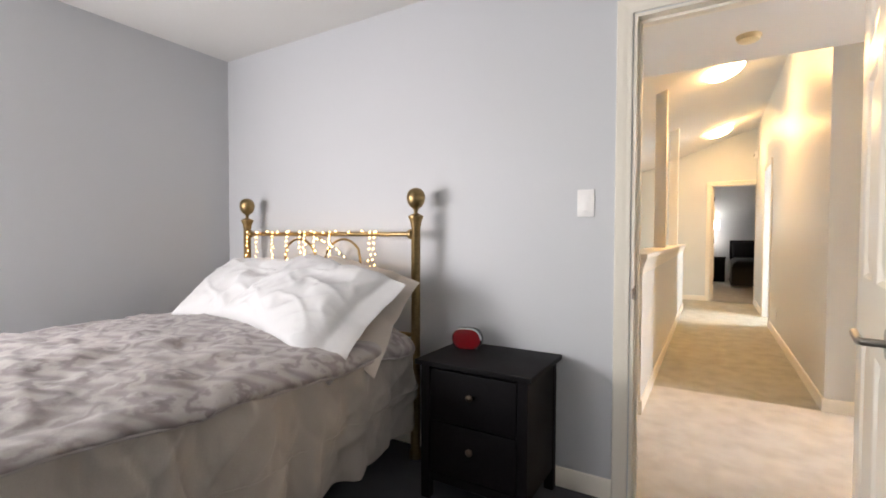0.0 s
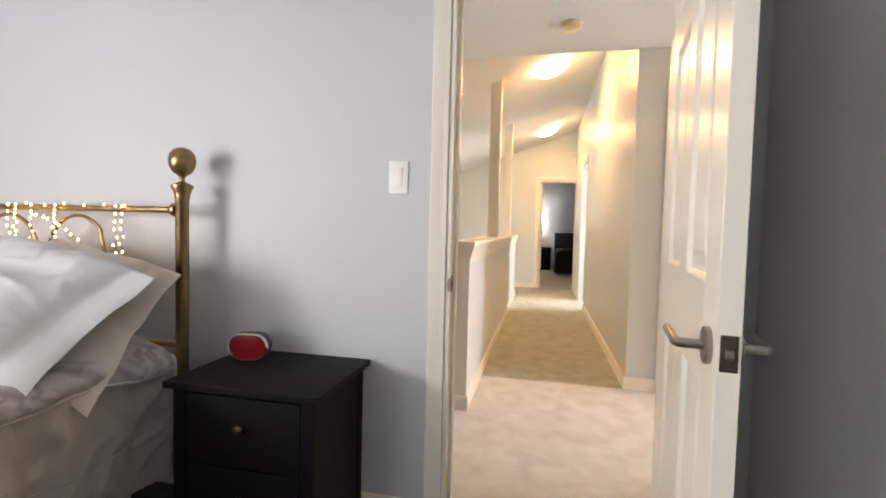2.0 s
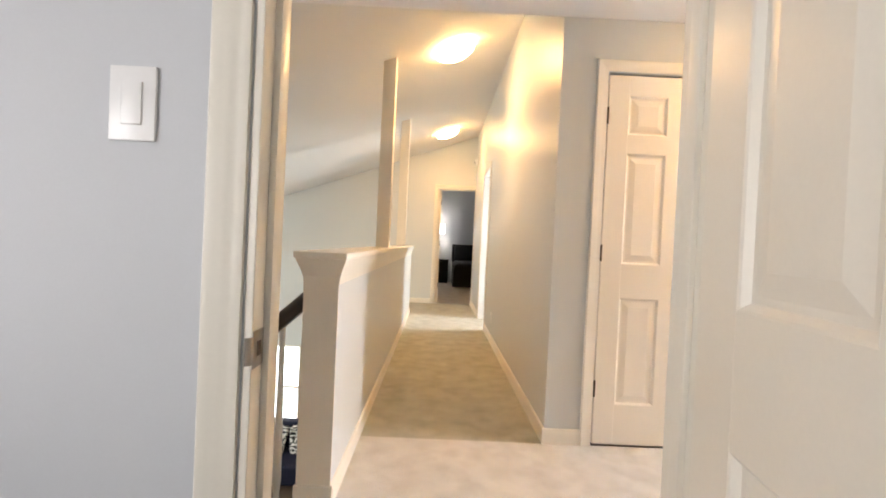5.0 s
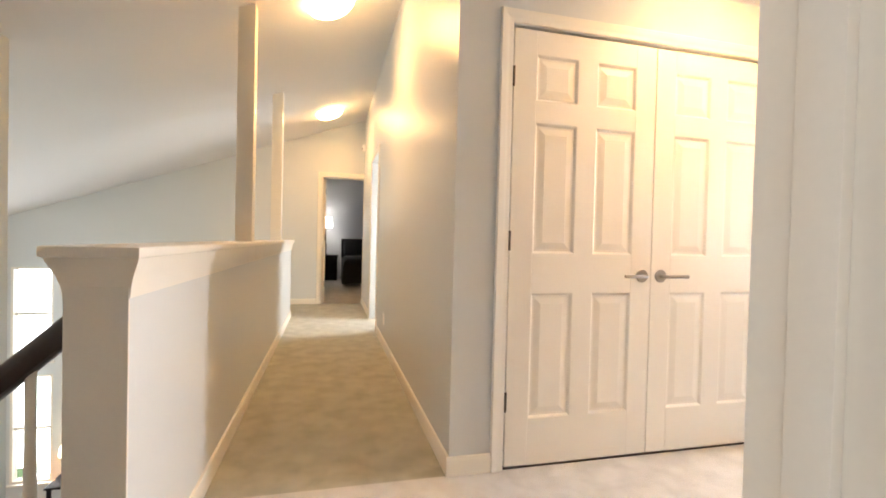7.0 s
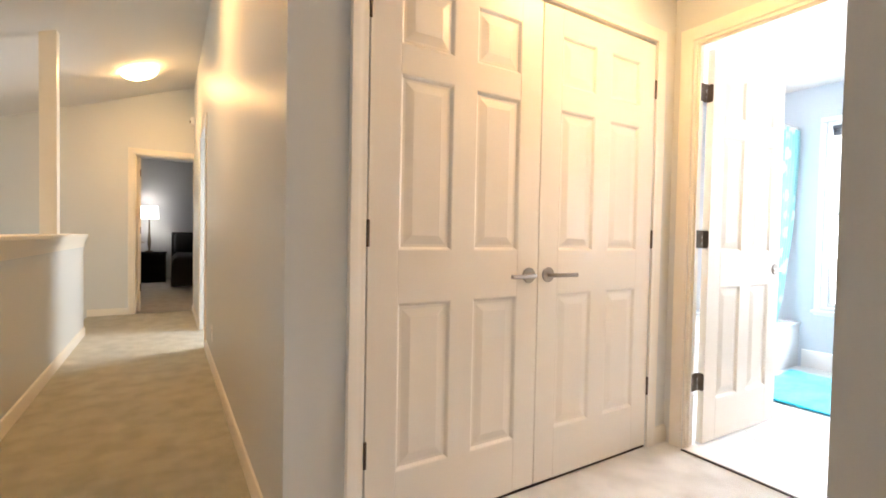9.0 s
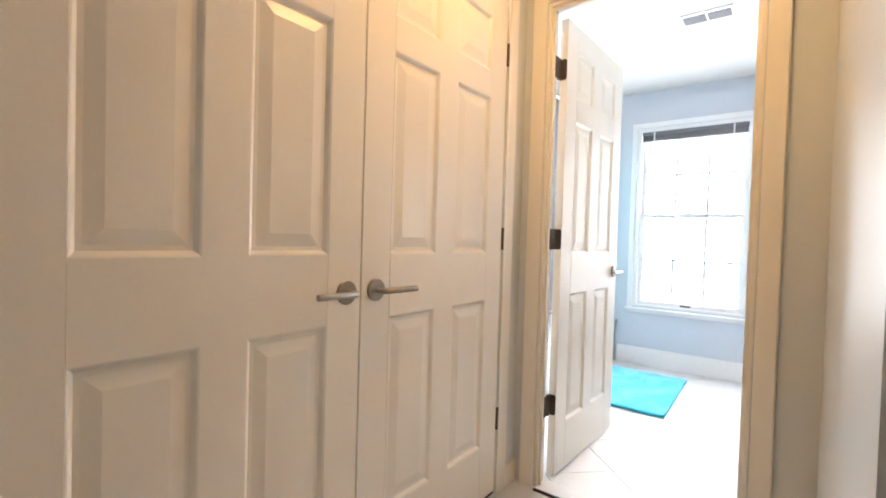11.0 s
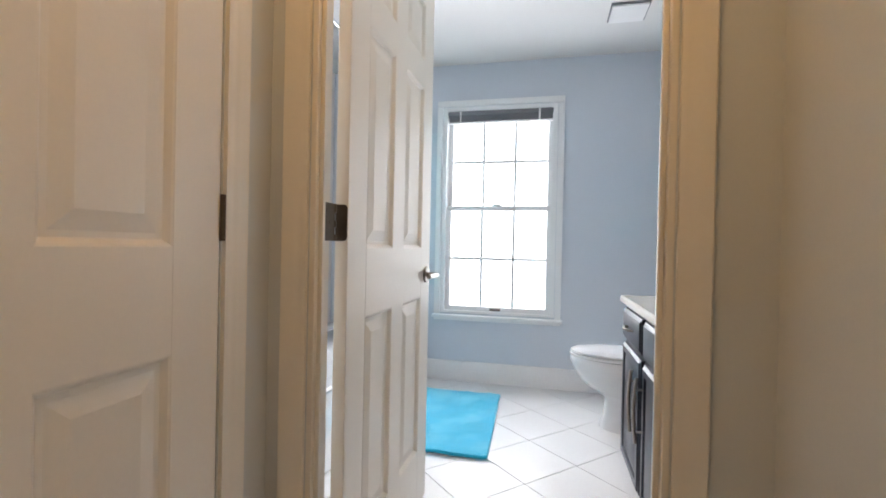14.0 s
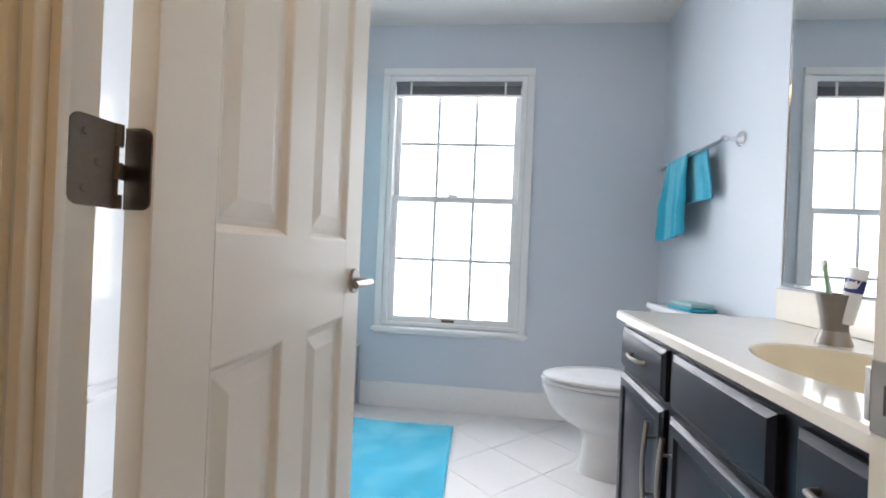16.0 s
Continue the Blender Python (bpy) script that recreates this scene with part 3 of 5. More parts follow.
def panel_mesh(w, h, t, name):
    """A raised and fielded door panel, moulded on both faces, centred on its own origin."""
    levels = ((0.052, 0.0045), (0.022, 0.011), (0.012, 0.011), (0.004, 0.002), (0.0, 0.0))
    rings = []
    for sgn, seq in ((0, levels), (1, levels[::-1])):
        for inset, d in seq:
            y = d if sgn == 0 else t - d
            a, b = w / 2 - inset, h / 2 - inset
            rings.append([(-a, -t + y, -b), (a, -t + y, -b), (a, -t + y, b), (-a, -t + y, b)])
    return mesh_of(name, loft(bm_new(), rings), M_DOOR)


def lever_handle(parent, x, z, side, towards, y):
    """A round rose, a neck and a mitred lever; side is -1 for the local -y face."""
    h = part("handle", lathe(bm_new(), ((0.0, 0.0), (0.031, 0.0), (0.032, 0.002 * side), (0.032, 0.008 * side), (0.0305, 0.0095 * side), (0.0, 0.0095 * side)), (x, y, z), "y", 24), M_NICKEL, parent, "brushed nickel lever handle")
    s = side
    path = [(x, y + s * 0.008, z), (x, y + s * 0.046, z), (x + towards * 0.006, y + s * 0.050, z), (x + towards * 0.125, y + s * 0.050, z)]
    part("lever", tube(bm_new(), path, 0.0085, 12), M_NICKEL, h)
    return h


def hinge(parent, x, y, z, wing=0.032, both=True):
    hg = part("hinge", tube(bm_new(), [(x, y, z - 0.045), (x, y, z + 0.045)], 0.0055, 10), M_HINGE, parent, "dull nickel butt hinge")
    if both:
        part("leaf", box(bm_new(), x - wing, y - 0.0015, z - 0.044, x - 0.004, y + 0.0015, z + 0.044, 0.0006, 1), M_HINGE, hg)
        part("leaf", box(bm_new(), x + 0.004, y - 0.0015, z - 0.044, x + wing, y + 0.0015, z + 0.044, 0.0006, 1), M_HINGE, hg)
    return hg


ROWS = ((0.228, 0.815), (0.998, 1.60), (1.70, 1.912))


def six_panel(name, m, w, label, latch="far", group="", lever=-1, back_lever=True, h=2.02, lift=0.012, latch_plate=False):
    """A moulded six-panel door leaf: local x across from 0 to w, thickness from y = -t to 0, the face at -t is the front."""
    t, st, mid = 0.035, 0.112, 0.10
    d = thing(name, m, label, "door", group)
    pw = (w - 2 * st - mid) / 2
    bm = bm_new()
    box(bm, 0, -t, lift, st, 0, h, 0.0015, 1)
    box(bm, w - st, -t, lift, w, 0, h, 0.0015, 1)
    zs = [lift] + [v for r in ROWS for v in r] + [h]
    for a, b in zip(zs[0::2], zs[1::2]):
        box(bm, st, -t, a, w - st, 0, b)
    for a, b in ROWS:
        box(bm, st + pw, -t, a, st + pw + mid, 0, b)
    part("leaf_frame", bm, M_DOOR, d, smooth=None)
    for a, b in ROWS:
        me = panel_mesh(pw, b - a, t, "panel")
        for cx in (st + pw / 2, w - st - pw / 2):
            shared("panel", me, d, pose(cx, 0, (a + b) / 2))
    lx = w - 0.052 if latch == "far" else 0.052
    tw = -1 if latch == "far" else 1
    lever_handle(d, lx, 0.897, -1, tw, -t)
    if back_lever:
        lever_handle(d, lx, 0.897, 1, tw, 0.0)
    if latch_plate:
        lp = part("latch_plate", box(bm_new(), w - 0.0005, -t + 0.005, 0.868, w + 0.0025, -0.005, 0.926, 0.001, 1), M_HINGE, d, "dull metal latch plate")
        part("latch_bolt", box(bm_new(), w + 0.002, -t + 0.011, 0.889, w + 0.010, -0.012, 0.905, 0.003), M_NICKEL, lp)
    return d


six_panel("door", pose(DR - 0.007, YB - 0.026, 0, 0, 0, math.degrees(math.atan2(-0.783, -0.110))), 0.770, "white six-panel bedroom door standing open, lever handle", latch_plate=True)
closet_l = six_panel("closet_door", pose(0.005, 0.033, 0), 0.753, "closed white six-panel closet door with a lever handle", "far", "closet doors", back_lever=False)
closet_r = six_panel("closet_door", pose(0.762, 0.033, 0), 0.753, "closed white six-panel closet door with a lever handle", "near", "closet doors", back_lever=False)
for ob, x in ((closet_l, -0.002), (closet_r, 0.755)):
    for z in (0.315, 1.055, 1.80):
        hinge(ob, x, -0.040, z, both=False)
bath_door = six_panel("door", pose(XBI + 0.042, BJL - 0.008, 0, 0, 0, -1.6), 0.722, "white six-panel bathroom door standing open inwards", latch_plate=True)


def rounded_leaf(near, far, side, r=0.011):
    """Outline of a hinge leaf in its plane, its far corners rounded: (along, up) pairs."""
    out = [(near, -0.045), (near, 0.045)]
    s = 1 if far > near else -1
    for k in range(6):
        a = math.pi / 2 * (1 - k / 5)
        out.append((far - s * r + s * r * math.cos(a), 0.045 - r + r * math.sin(a)))
    for k in range(6):
        a = -math.pi / 2 * k / 5
        out.append((far - s * r + s * r * math.cos(a), -0.045 + r + r * math.sin(a)))
    return out


for z in (0.328, 1.061, 1.80):
    # knuckles in the gap, one leaf on the jamb and one on the door's edge
    hg = part("hinge", tube(bm_new(), [(-0.018, -0.005, z - 0.045), (-0.018, -0.005, z + 0.045)], 0.0035, 10), M_HINGE, bath_door, "dull nickel butt hinge")
    for z0, z1 in ((-0.045, -0.030), (-0.013, 0.004), (0.022, 0.045)):
        part("knuckle", tube(bm_new(), [(-0.018, -0.005, z + z0), (-0.018, -0.005, z + z1)], 0.0075, 12), M_HINGE, hg)
    flat = rounded_leaf(-0.024, -0.074, 1)
    part("leaf", loft(bm_new(), [[(x, y, z + v) for x, v in flat] for y in (-0.0095, -0.0055)]), M_HINGE, hg)
    flat = rounded_leaf(-0.002, -0.034, 1)
    part("leaf", loft(bm_new(), [[(x, y, z + v) for y, v in flat] for x in (-0.003, -0.0004)]), M_HINGE, hg)
    part("bridge", box(bm_new(), -0.018, -0.0035, z - 0.013, -0.0005, -0.0015, z + 0.004), M_HINGE, hg)
    for dz in (-0.028, 0.0, 0.028):
        part("screw", lathe(bm_new(), ((0.0, 0.0), (0.004, 0.0), (0.003, -0.001), (0.0, -0.0012)), (-0.058 + 0.014 * (dz == 0), -0.0095, z + dz), "y", 10), M_HINGE, hg)
# strike plates on the jambs
for name, m in (("strike_plate", pose(DL + 0.014, YB + 0.018, 0.885)), ("strike_plate", pose(XBI - 0.018, BJR + 0.014, 0.88, 0, 0, 90))):
    sp = thing(name, m, "dull metal strike plate let into the door jamb", "strike plate")
    part("plate", box(bm_new(), -0.001, -0.018, -0.030, 0.002, 0.022, 0.030, 0.0008, 1), M_NICKEL, sp, "brushed nickel plate")
    part("lip", loft(bm_new(), [[(0.002 - c, -0.018 - d, z) for c, d in ((0.0, 0.0), (0.001, 0.006), (0.004, 0.011), (0.009, 0.013), (0.008, 0.010), (0.005, 0.008), (0.003, 0.004), (0.002, 0.0))] for z in (-0.022, -0.018, 0.018, 0.022)]), M_NICKEL, sp)
    # dark plate instead of a shaded hole
    part("hole", box(bm_new(), 0.0015, -0.004, -0.012, 0.0026, 0.010, 0.012), M_GAP_SHADE, sp)

# ---- bedroom things ----
HX0, HX1, HY = -3.485, -2.168, -1.855
bed = thing("bed", pose(0, 0, 0), "brass bed with a taupe patterned duvet, beige skirt and fairy lights", "bed")
post_prof = ((0.0, 0.0), (0.030, 0.0), (0.030, 0.03), (0.024, 0.05), (0.023, 0.6), (0.023, 1.165), (0.026, 1.17), (0.026, 1.18), (0.030, 1.195), (0.038, 1.212), (0.038, 1.218), (0.030, 1.223), (0.010, 1.232), (0.010, 1.247), (0.016, 1.256),
             (0.030, 1.264), (0.042, 1.284), (0.047, 1.309), (0.042, 1.334), (0.030, 1.349), (0.014, 1.357), (0.0, 1.358))
for x in (HX0, HX1):
    p = part("bedpost", lathe(bm_new(), post_prof, (x, HY, 0), n=24), M_BRASS, bed, "aged brass with a ball finial", 50)
part("top_rail", tube(bm_new(), [(HX0, HY, 1.128), (HX1, HY, 1.128)], 0.012, 14), M_BRASS, bed)
part("lower_rail", tube(bm_new(), [(HX0, HY, 0.62), (HX1, HY, 0.62)], 0.011, 12), M_BRASS, bed)
for x, s in ((HX0, 1), (HX1, -1)):
    part("rail_collar", lathe(bm_new(), ((0.0, 0.0), (0.024, 0.0), (0.026, 0.008 * s), (0.024, 0.018 * s), (0.016, 0.03 * s), (0.0, 0.03 * s)), (x + 0.02 * s, HY, 1.128), "x", 16), M_BRASS, bed)
MIDX = (HX0 + HX1) / 2
for s in (-1, 1):
    arch = [(MIDX + s * (0.02 + 0.155 * (1 - math.cos(a))), HY, 0.915 + 0.185 * math.sin(a) - (0.06 if a > 2.4 else 0)) for a in [math.pi * k / 20 for k in range(21)]]
    part("scroll_arch", tube(bm_new(), arch, 0.007, 8), M_BRASS, bed)
    curl = [(MIDX + s * (0.07 + 0.055 * math.cos(a)), HY - 0.004, 0.93 + 0.055 * math.sin(a)) for a in [0.3 + 5.4 * k / 20 for k in range(21)]]
    part("scroll_curl", tube(bm_new(), curl, 0.006, 8), M_BRASS, bed)
    tail = [(MIDX + s * (0.33 + 0.10 * k / 8), HY, 0.905 + 0.03 * math.sin(k * 0.6)) for k in range(9)]
    part("scroll_tail", tube(bm_new(), tail, 0.006, 8), M_BRASS, bed)
part("mattress", box(bm_new(), -3.50, -3.95, 0.28, -2.16, -1.86, 0.60, 0.05, 3), M_LINEN, bed)
part("bed_frame", box(bm_new(), -3.48, -3.93, 0.14, -2.20, -1.88, 0.29, 0.01), M_PLASTIC_BLACK, bed)


def cloth(x_of, nu, nv, amp, freq, seed):
    """A sheet of nu by nv quads laid by x_of(u, v), with soft folds."""
    bm = bm_new()
    g = []
    for i in range(nu + 1):
        row = []
        for j in range(nv + 1):
            p = Vector(x_of(i / nu, j / nv))
            q = noise.noise_vector(p * freq + Vector((seed, seed, seed))) * amp + noise.noise_vector(p * freq * 2.7 + Vector((seed, 0, 0))) * amp * 0.4
            row.append(bm.verts.new(p + q))
        g.append(row)
    for i in range(nu):
        for j in range(nv):
            bm.faces.new((g[i][j], g[i + 1][j], g[i + 1][j + 1], g[i][j + 1]))
    return bm


def ridge(p):
    """Narrow crests where a noise field crosses zero, as pulled cloth shows them."""
    return max(0.0, 1 - 3.2 * abs(noise.noise(p))) ** 2


def duvet_at(u, v):
    """u from the wall side over the top and down the open side; v from head to foot."""
    y = -1.98 - 1.98 * v
    s = u * 1.0
    if s < 0.10:
        x, z = -3.55 + 0.04 * (s / 0.10), 0.50 + 0.17 * (s / 0.10)
    elif s < 0.80:
        k = (s - 0.10) / 0.70
        x, z = -3.51 + 1.30 * k, 0.685 + 0.035 * math.sin(k * math.pi) - 0.01 * k
        z += 0.005 * ridge(Vector((x * 3.2 + y * 1.5, y * 11, 0))) + 0.004 * ridge(Vector((x * 9, y * 6 - x * 5, 5)))
    else:
        k = (s - 0.80) / 0.20
        a = k * math.pi * 0.62
        x, z = -2.21 + 0.125 * math.sin(a), 0.675 - (0.10 - 0.085 * v) * (1 - math.cos(a)) / 1.37
    return x, y, z


part("duvet", cloth(duvet_at, 110, 170, 0.021, 6.0, 3.0), M_DUVET, bed, "taupe duvet with darker brush-stroke pattern", 80)
edge = [Vector(duvet_at(1.0, k / 40)) + noise.noise_vector(Vector(duvet_at(1.0, k / 40)) * 6.0 + Vector((3, 3, 3))) * 0.021 for k in range(41)]
part("duvet_piping", tube(bm_new(), edge, 0.006, 8), M_DUVET_PIPE, bed)


def skirt_at(u, v):
    y = -1.93 - 2.05 * v
    k = u
    fold = 0.034 * math.sin(v * 46 + 3 * noise.noise(Vector((v * 9, 0, 0)))) * (0.25 + 0.75 * k) + 0.016 * math.sin(v * 19) * k
    fold += 0.022 * (abs(math.sin(v * 31 + 2.2 * noise.noise(Vector((v * 6, 4, 0))) + 0.8 * k)) ** 0.6 - 0.7) * (0.2 + 0.8 * k)
    fold += 0.014 * ridge(Vector((y * 7 + k * 1.8, k * 2.2, 2))) - 0.010 * ridge(Vector((y * 9 - k * 1.5, k * 1.6, 7)))
    x = -2.115 - 0.10 * max(0.0, k - 0.55) ** 1.4 + fold
    return x, y, 0.598 + 0.07 * v - (0.478 + 0.07 * v) * k + 0.10 * k * max(0.0, 1 - v * 7)


part("bed_skirt", cloth(skirt_at, 44, 200, 0.016, 5.5, 8.0), M_SKIRT, bed, "hanging beige quilted cotton skirt", 80)
part("skirt_seam", tube(bm_new(), [Vector(skirt_at(0.52, k / 60)) + Vector((0.006, 0, 0)) for k in range(61)], 0.003, 6), M_SKIRT, bed)


def pillow(name, m, w, d, h, material, label, seed, droop=0.0, flap=0.0):
    """A stuffed pillow with pinched corners and creases."""
    bm = bm_new()
    n = 64
    for side in (1, -1):
        g = []
        for i in range(n + 1):
            row = []
            for j in range(n + 1):
                u, v = 2 * i / n - 1, 2 * j / n - 1
                ub = min(1.0, 2 * (u + 1) / (2 - flap) - 1)
                full = (max(0.0, 1 - ub * ub) ** 0.42) * (max(0.0, 1 - v * v) ** 0.42)
                if flap and u > 1 - 1.6 * flap:
                    full = max(full, 0.10 * max(0.0, 1 - v ** 6) * max(0.0, 1 - ((u - 1 + flap) / flap) ** 2))
                pin = 1 + 0.05 * abs(u * v) - 0.05 * (1 - abs(u * v)) * max(abs(u), abs(v))
                p = Vector((u * w / 2 * pin, v * d / 2 * pin, side * h / 2 * full))
                q = noise.noise_vector(p * 5.5 + Vector((seed, seed, side * full))) * 0.011 + noise.noise_vector(p * 14 + Vector((seed, 0, 0))) * 0.004
                q.z *= 1.2 * full + 0.1
                q.z += side * full * (0.011 * ridge(Vector((p.x * 4 + seed, p.y * 10 + p.x * 3, 1))) + 0.009 * ridge(Vector((p.x * 9 - p.y * 4, p.y * 5, seed))))
                q.z -= 0.035 * side * math.exp(-((u - 0.15) ** 2 + (v - 0.35) ** 2) * 14)
                crease = 0.022 * math.sin(26 * (p.x * 0.7 + p.y) + 4 * noise.noise(p * 4) + seed) * full * max(0.0, noise.noise(p * 3 + Vector((0, seed, 0))))
                p = p + q + Vector((0, 0, crease + side * 0.003 * (0 < i < n and 0 < j < n)))
                p.z -= droop * max(0.0, u - 0.35) ** 2 * (1.0 - 0.55 * v)
                if flap:
                    p.z += 0.006 * math.sin(v * 8 + seed) * max(0.0, u - 0.3)
                    p.x -= 0.05 * (v + 0.2) * max(0.0, u)
                row.append(bm.verts.new(p))
            g.append(row)
        for i in range(n):
            for j in range(n):
                bm.faces.new((g[i][j], g[i + 1][j], g[i + 1][j + 1], g[i][j + 1]))
    bmesh.ops.remove_doubles(bm, verts=bm.verts, dist=0.0008)
    bmesh.ops.recalc_face_normals(bm, faces=bm.faces)
    ob = part(name, bm, material, smooth=80)
    ob.matrix_basis = m
    return tagged(ob, label, "pillow", "pillows on the bed")


pillow("pillow", pose(-3.04, -2.16, 0.82, 36, 0, 4), 0.74, 0.48, 0.20, M_LINEN, "plump white cotton pillow leaning on the brass headboard", 2.0)
pillow("pillow", pose(-2.50, -2.24, 0.825, 30, 6, -12), 0.84, 0.52, 0.21, M_LINEN, "white cotton pillow with its open hem hanging over the bed", 5.0, 0.13, 0.24)
pillow("pillow", pose(-2.415, -2.125, 0.815, 38, 6, -10), 0.70, 0.46, 0.17, M_LINEN_SHADED, "creased cotton pillow tucked behind the white ones, its shade coloured in as beige", 9.0, 0.17, 0.32)

# fairy lights over the headboard
lights = thing("fairy_lights", pose(0, 0, 0), "lit warm white fairy lights draped over the brass headboard", "string lights")
led = mesh_of("fairy_bulb", lathe(bm_new(), ((0.0, -0.005), (0.0026, -0.0035), (0.0034, 0.0), (0.0026, 0.0035), (0.0, 0.005)), n=8), M_LED, 60)
wire_runs = []
for x, drop in ((-3.46, 0.26), (-3.37, 0.27), (-3.22, 0.20), (-3.09, 0.24), (-2.98, 0.26), (-2.94, 0.16), (-2.86, 0.24), (-2.74, 0.16), (-2.45, 0.27), (-2.42, 0.26)):
    wire_runs.append([(x + 0.006 * math.sin(k * 2.1), HY - 0.017, 1.138 - drop * k / 9) for k in range(10)])
wire_runs.append([(-2.86 + 0.34 * k / 12, HY - 0.014, 1.10 - 0.20 * (k / 12) ** 1.8) for k in range(13)])
wire_runs.append([(-3.46 + 1.05 * k / 22, HY - 0.016, 1.141 + 0.004 * math.sin(k * 1.7)) for k in range(23)])
for n_run, run in enumerate(wire_runs):
    w_ob = part("wire", tube(bm_new(), run, 0.0012, 5), M_WIRE, lights)
    for k, p in enumerate(run):
        if n_run == len(wire_runs) - 1 and k % 2:
            continue
        shared("bulb", led, w_ob, Matrix.Translation((p[0] + 0.004 * (-1) ** k, p[1] - 0.004, p[2])))

# nightstand
ns = thing("nightstand", Matrix.Translation((-1.718, -1.945, 0)) @ Matrix.Diagonal((1.06, 0.93, 0.963, 1)), "black-brown wooden nightstand with two drawers beside the bed", "nightstand")
part("top", box(bm_new(), -0.245, -0.215, 0.595, 0.245, 0.215, 0.618, 0.003), M_BLACKWOOD, ns)
for x in (-0.225, 0.185):
    for y in (-0.195, 0.160):
        part("leg", box(bm_new(), x, y, 0.0, x + 0.040, y + 0.040, 0.595, 0.002, 1), M_BLACKWOOD, ns)
for x in (-0.222, 0.204):
    part("side_panel", box(bm_new(), x, -0.155, 0.10, x + 0.018, 0.160, 0.595, 0.001, 1), M_BLACKWOOD, ns)
part("back_panel", box(bm_new(), -0.185, 0.175, 0.10, 0.185, 0.185, 0.595), M_BLACKWOOD, ns)
part("bottom_rail", box(bm_new(), -0.185, -0.190, 0.085, 0.185, -0.165, 0.125, 0.002, 1), M_BLACKWOOD, ns)
for z0, z1 in ((0.130, 0.352), (0.358, 0.580)):
    dr = part("drawer", box(bm_new(), -0.182, -0.192, z0, 0.182, -0.172, z1, 0.003), M_BLACKWOOD, ns)
    part("knob", lathe(bm_new(), ((0.006, 0.0), (0.006, -0.012), (0.014, -0.016), (0.015, -0.022), (0.010, -0.027), (0.0, -0.028)), (0, -0.192, (z0 + z1) / 2 + 0.02), "y", 16), M_HINGE, dr, "small dull metal knob")

# alarm clock
clk = thing("alarm_clock", Matrix.Translation((-1.865, -1.865, 0.595)) @ Matrix.Rotation(radians(12), 4, "Z") @ Matrix.Scale(1.14, 4), "small red oval clock with a silver rim on the nightstand", "clock")


def stadium(w, h, n=12):
    r = h / 2
    return [(s * (w / 2 - r) + r * math.cos(a), r * math.sin(a)) for s, a0 in ((1, -math.pi / 2), (-1, math.pi / 2)) for a in [a0 + math.pi * k / n for k in range(n + 1)]]


part("case", loft(bm_new(), [[(x * k, y, z * k + 0.045) for x, z in stadium(0.125, 0.086)] for y, k in ((0.035, 0.7), (0.03, 0.85), (0.0, 1.0), (-0.025, 1.0))]), M_PLASTIC_BLACK, clk)
bm = bm_new()
loft(bm, [[(x * k, y, z * k + 0.045) for x, z in stadium(0.125, 0.086)] for y, k in ((-0.025, 1.0), (-0.034, 0.98), (-0.036, 0.93), (-0.032, 0.89), (-0.027, 0.88), (-0.0255, 0.95))], cap=False)
part("rim", bm, M_CHROME, clk, "silver rim")
part("face", loft(bm_new(), [[(x * k, y, z * k + 0.045) for x, z in stadium(0.125, 0.086)] for y, k in ((-0.0255, 0.885), (-0.029, 0.86), (-0.031, 0.5))]), M_RED, clk, "glossy dark red face")
for x in (-0.03, 0.03):
    part("foot", box(bm_new(), x - 0.008, -0.015, 0.0, x + 0.008, 0.02, 0.006), M_PLASTIC_BLACK, clk)

# switch and outlets


def wall_plate(name, m, label, kind):
    t = thing(name, m, label, kind)
    part("plate", box(bm_new(), -0.036, -0.006, -0.058, 0.036, 0.0, 0.058, 0.003), M_PLASTIC_WHITE, t)
    if kind == "light switch":
        part("rocker", box(bm_new(), -0.016, -0.009, -0.033, 0.016, -0.005, 0.033, 0.002), M_PLASTIC_WHITE, t)
    else:
        for z in (-0.022, 0.022):
            o = part("socket", lathe(bm_new(), ((0.0, -0.008), (0.015, -0.008), (0.017, -0.006), (0.017, -0.005), (0.0, -0.005)), (0, 0, z), "y", 16), M_PLASTIC_WHITE, t)
            for x in (-0.006, 0.006):
                part("slot", box(bm_new(), x - 0.001, -0.0086, z - 0.004, x + 0.001, -0.0078, z + 0.004), M_PLASTIC_BLACK, o)
    return t


wall_plate("light_switch", pose(-1.366, YB, 1.262), "white rocker light switch on the grey bedroom wall", "light switch")
wall_plate("wall_outlet", pose(XC, 2.52, 0.265, 0, 0, -90), "white electric outlet on the passage wall", "wall outlet")

# ---- ceiling fixtures ----
tilt = math.degrees(math.atan(0.36))


def flush_lamp(name, m, label, group):
    t = thing(name, m, label, "ceiling lamp", group)
    part("base", lathe(bm_new(), ((0.0, 0.0), (0.150, 0.0), (0.155, -0.008), (0.150, -0.022), (0.0, -0.022)), n=32), M_PLASTIC_WHITE, t)
    part("shade", lathe(bm_new(), ((0.0, -0.021), (0.172, -0.022), (0.176, -0.030), (0.160, -0.055), (0.120, -0.080), (0.060, -0.094), (0.0, -0.098)), n=32), M_DIFFUSER, t, "glowing frosted glass bowl", 60)
    part("finial", lathe(bm_new(), ((0.0, -0.097), (0.008, -0.098), (0.010, -0.106), (0.0, -0.112)), n=10), M_HINGE, t)
    return t


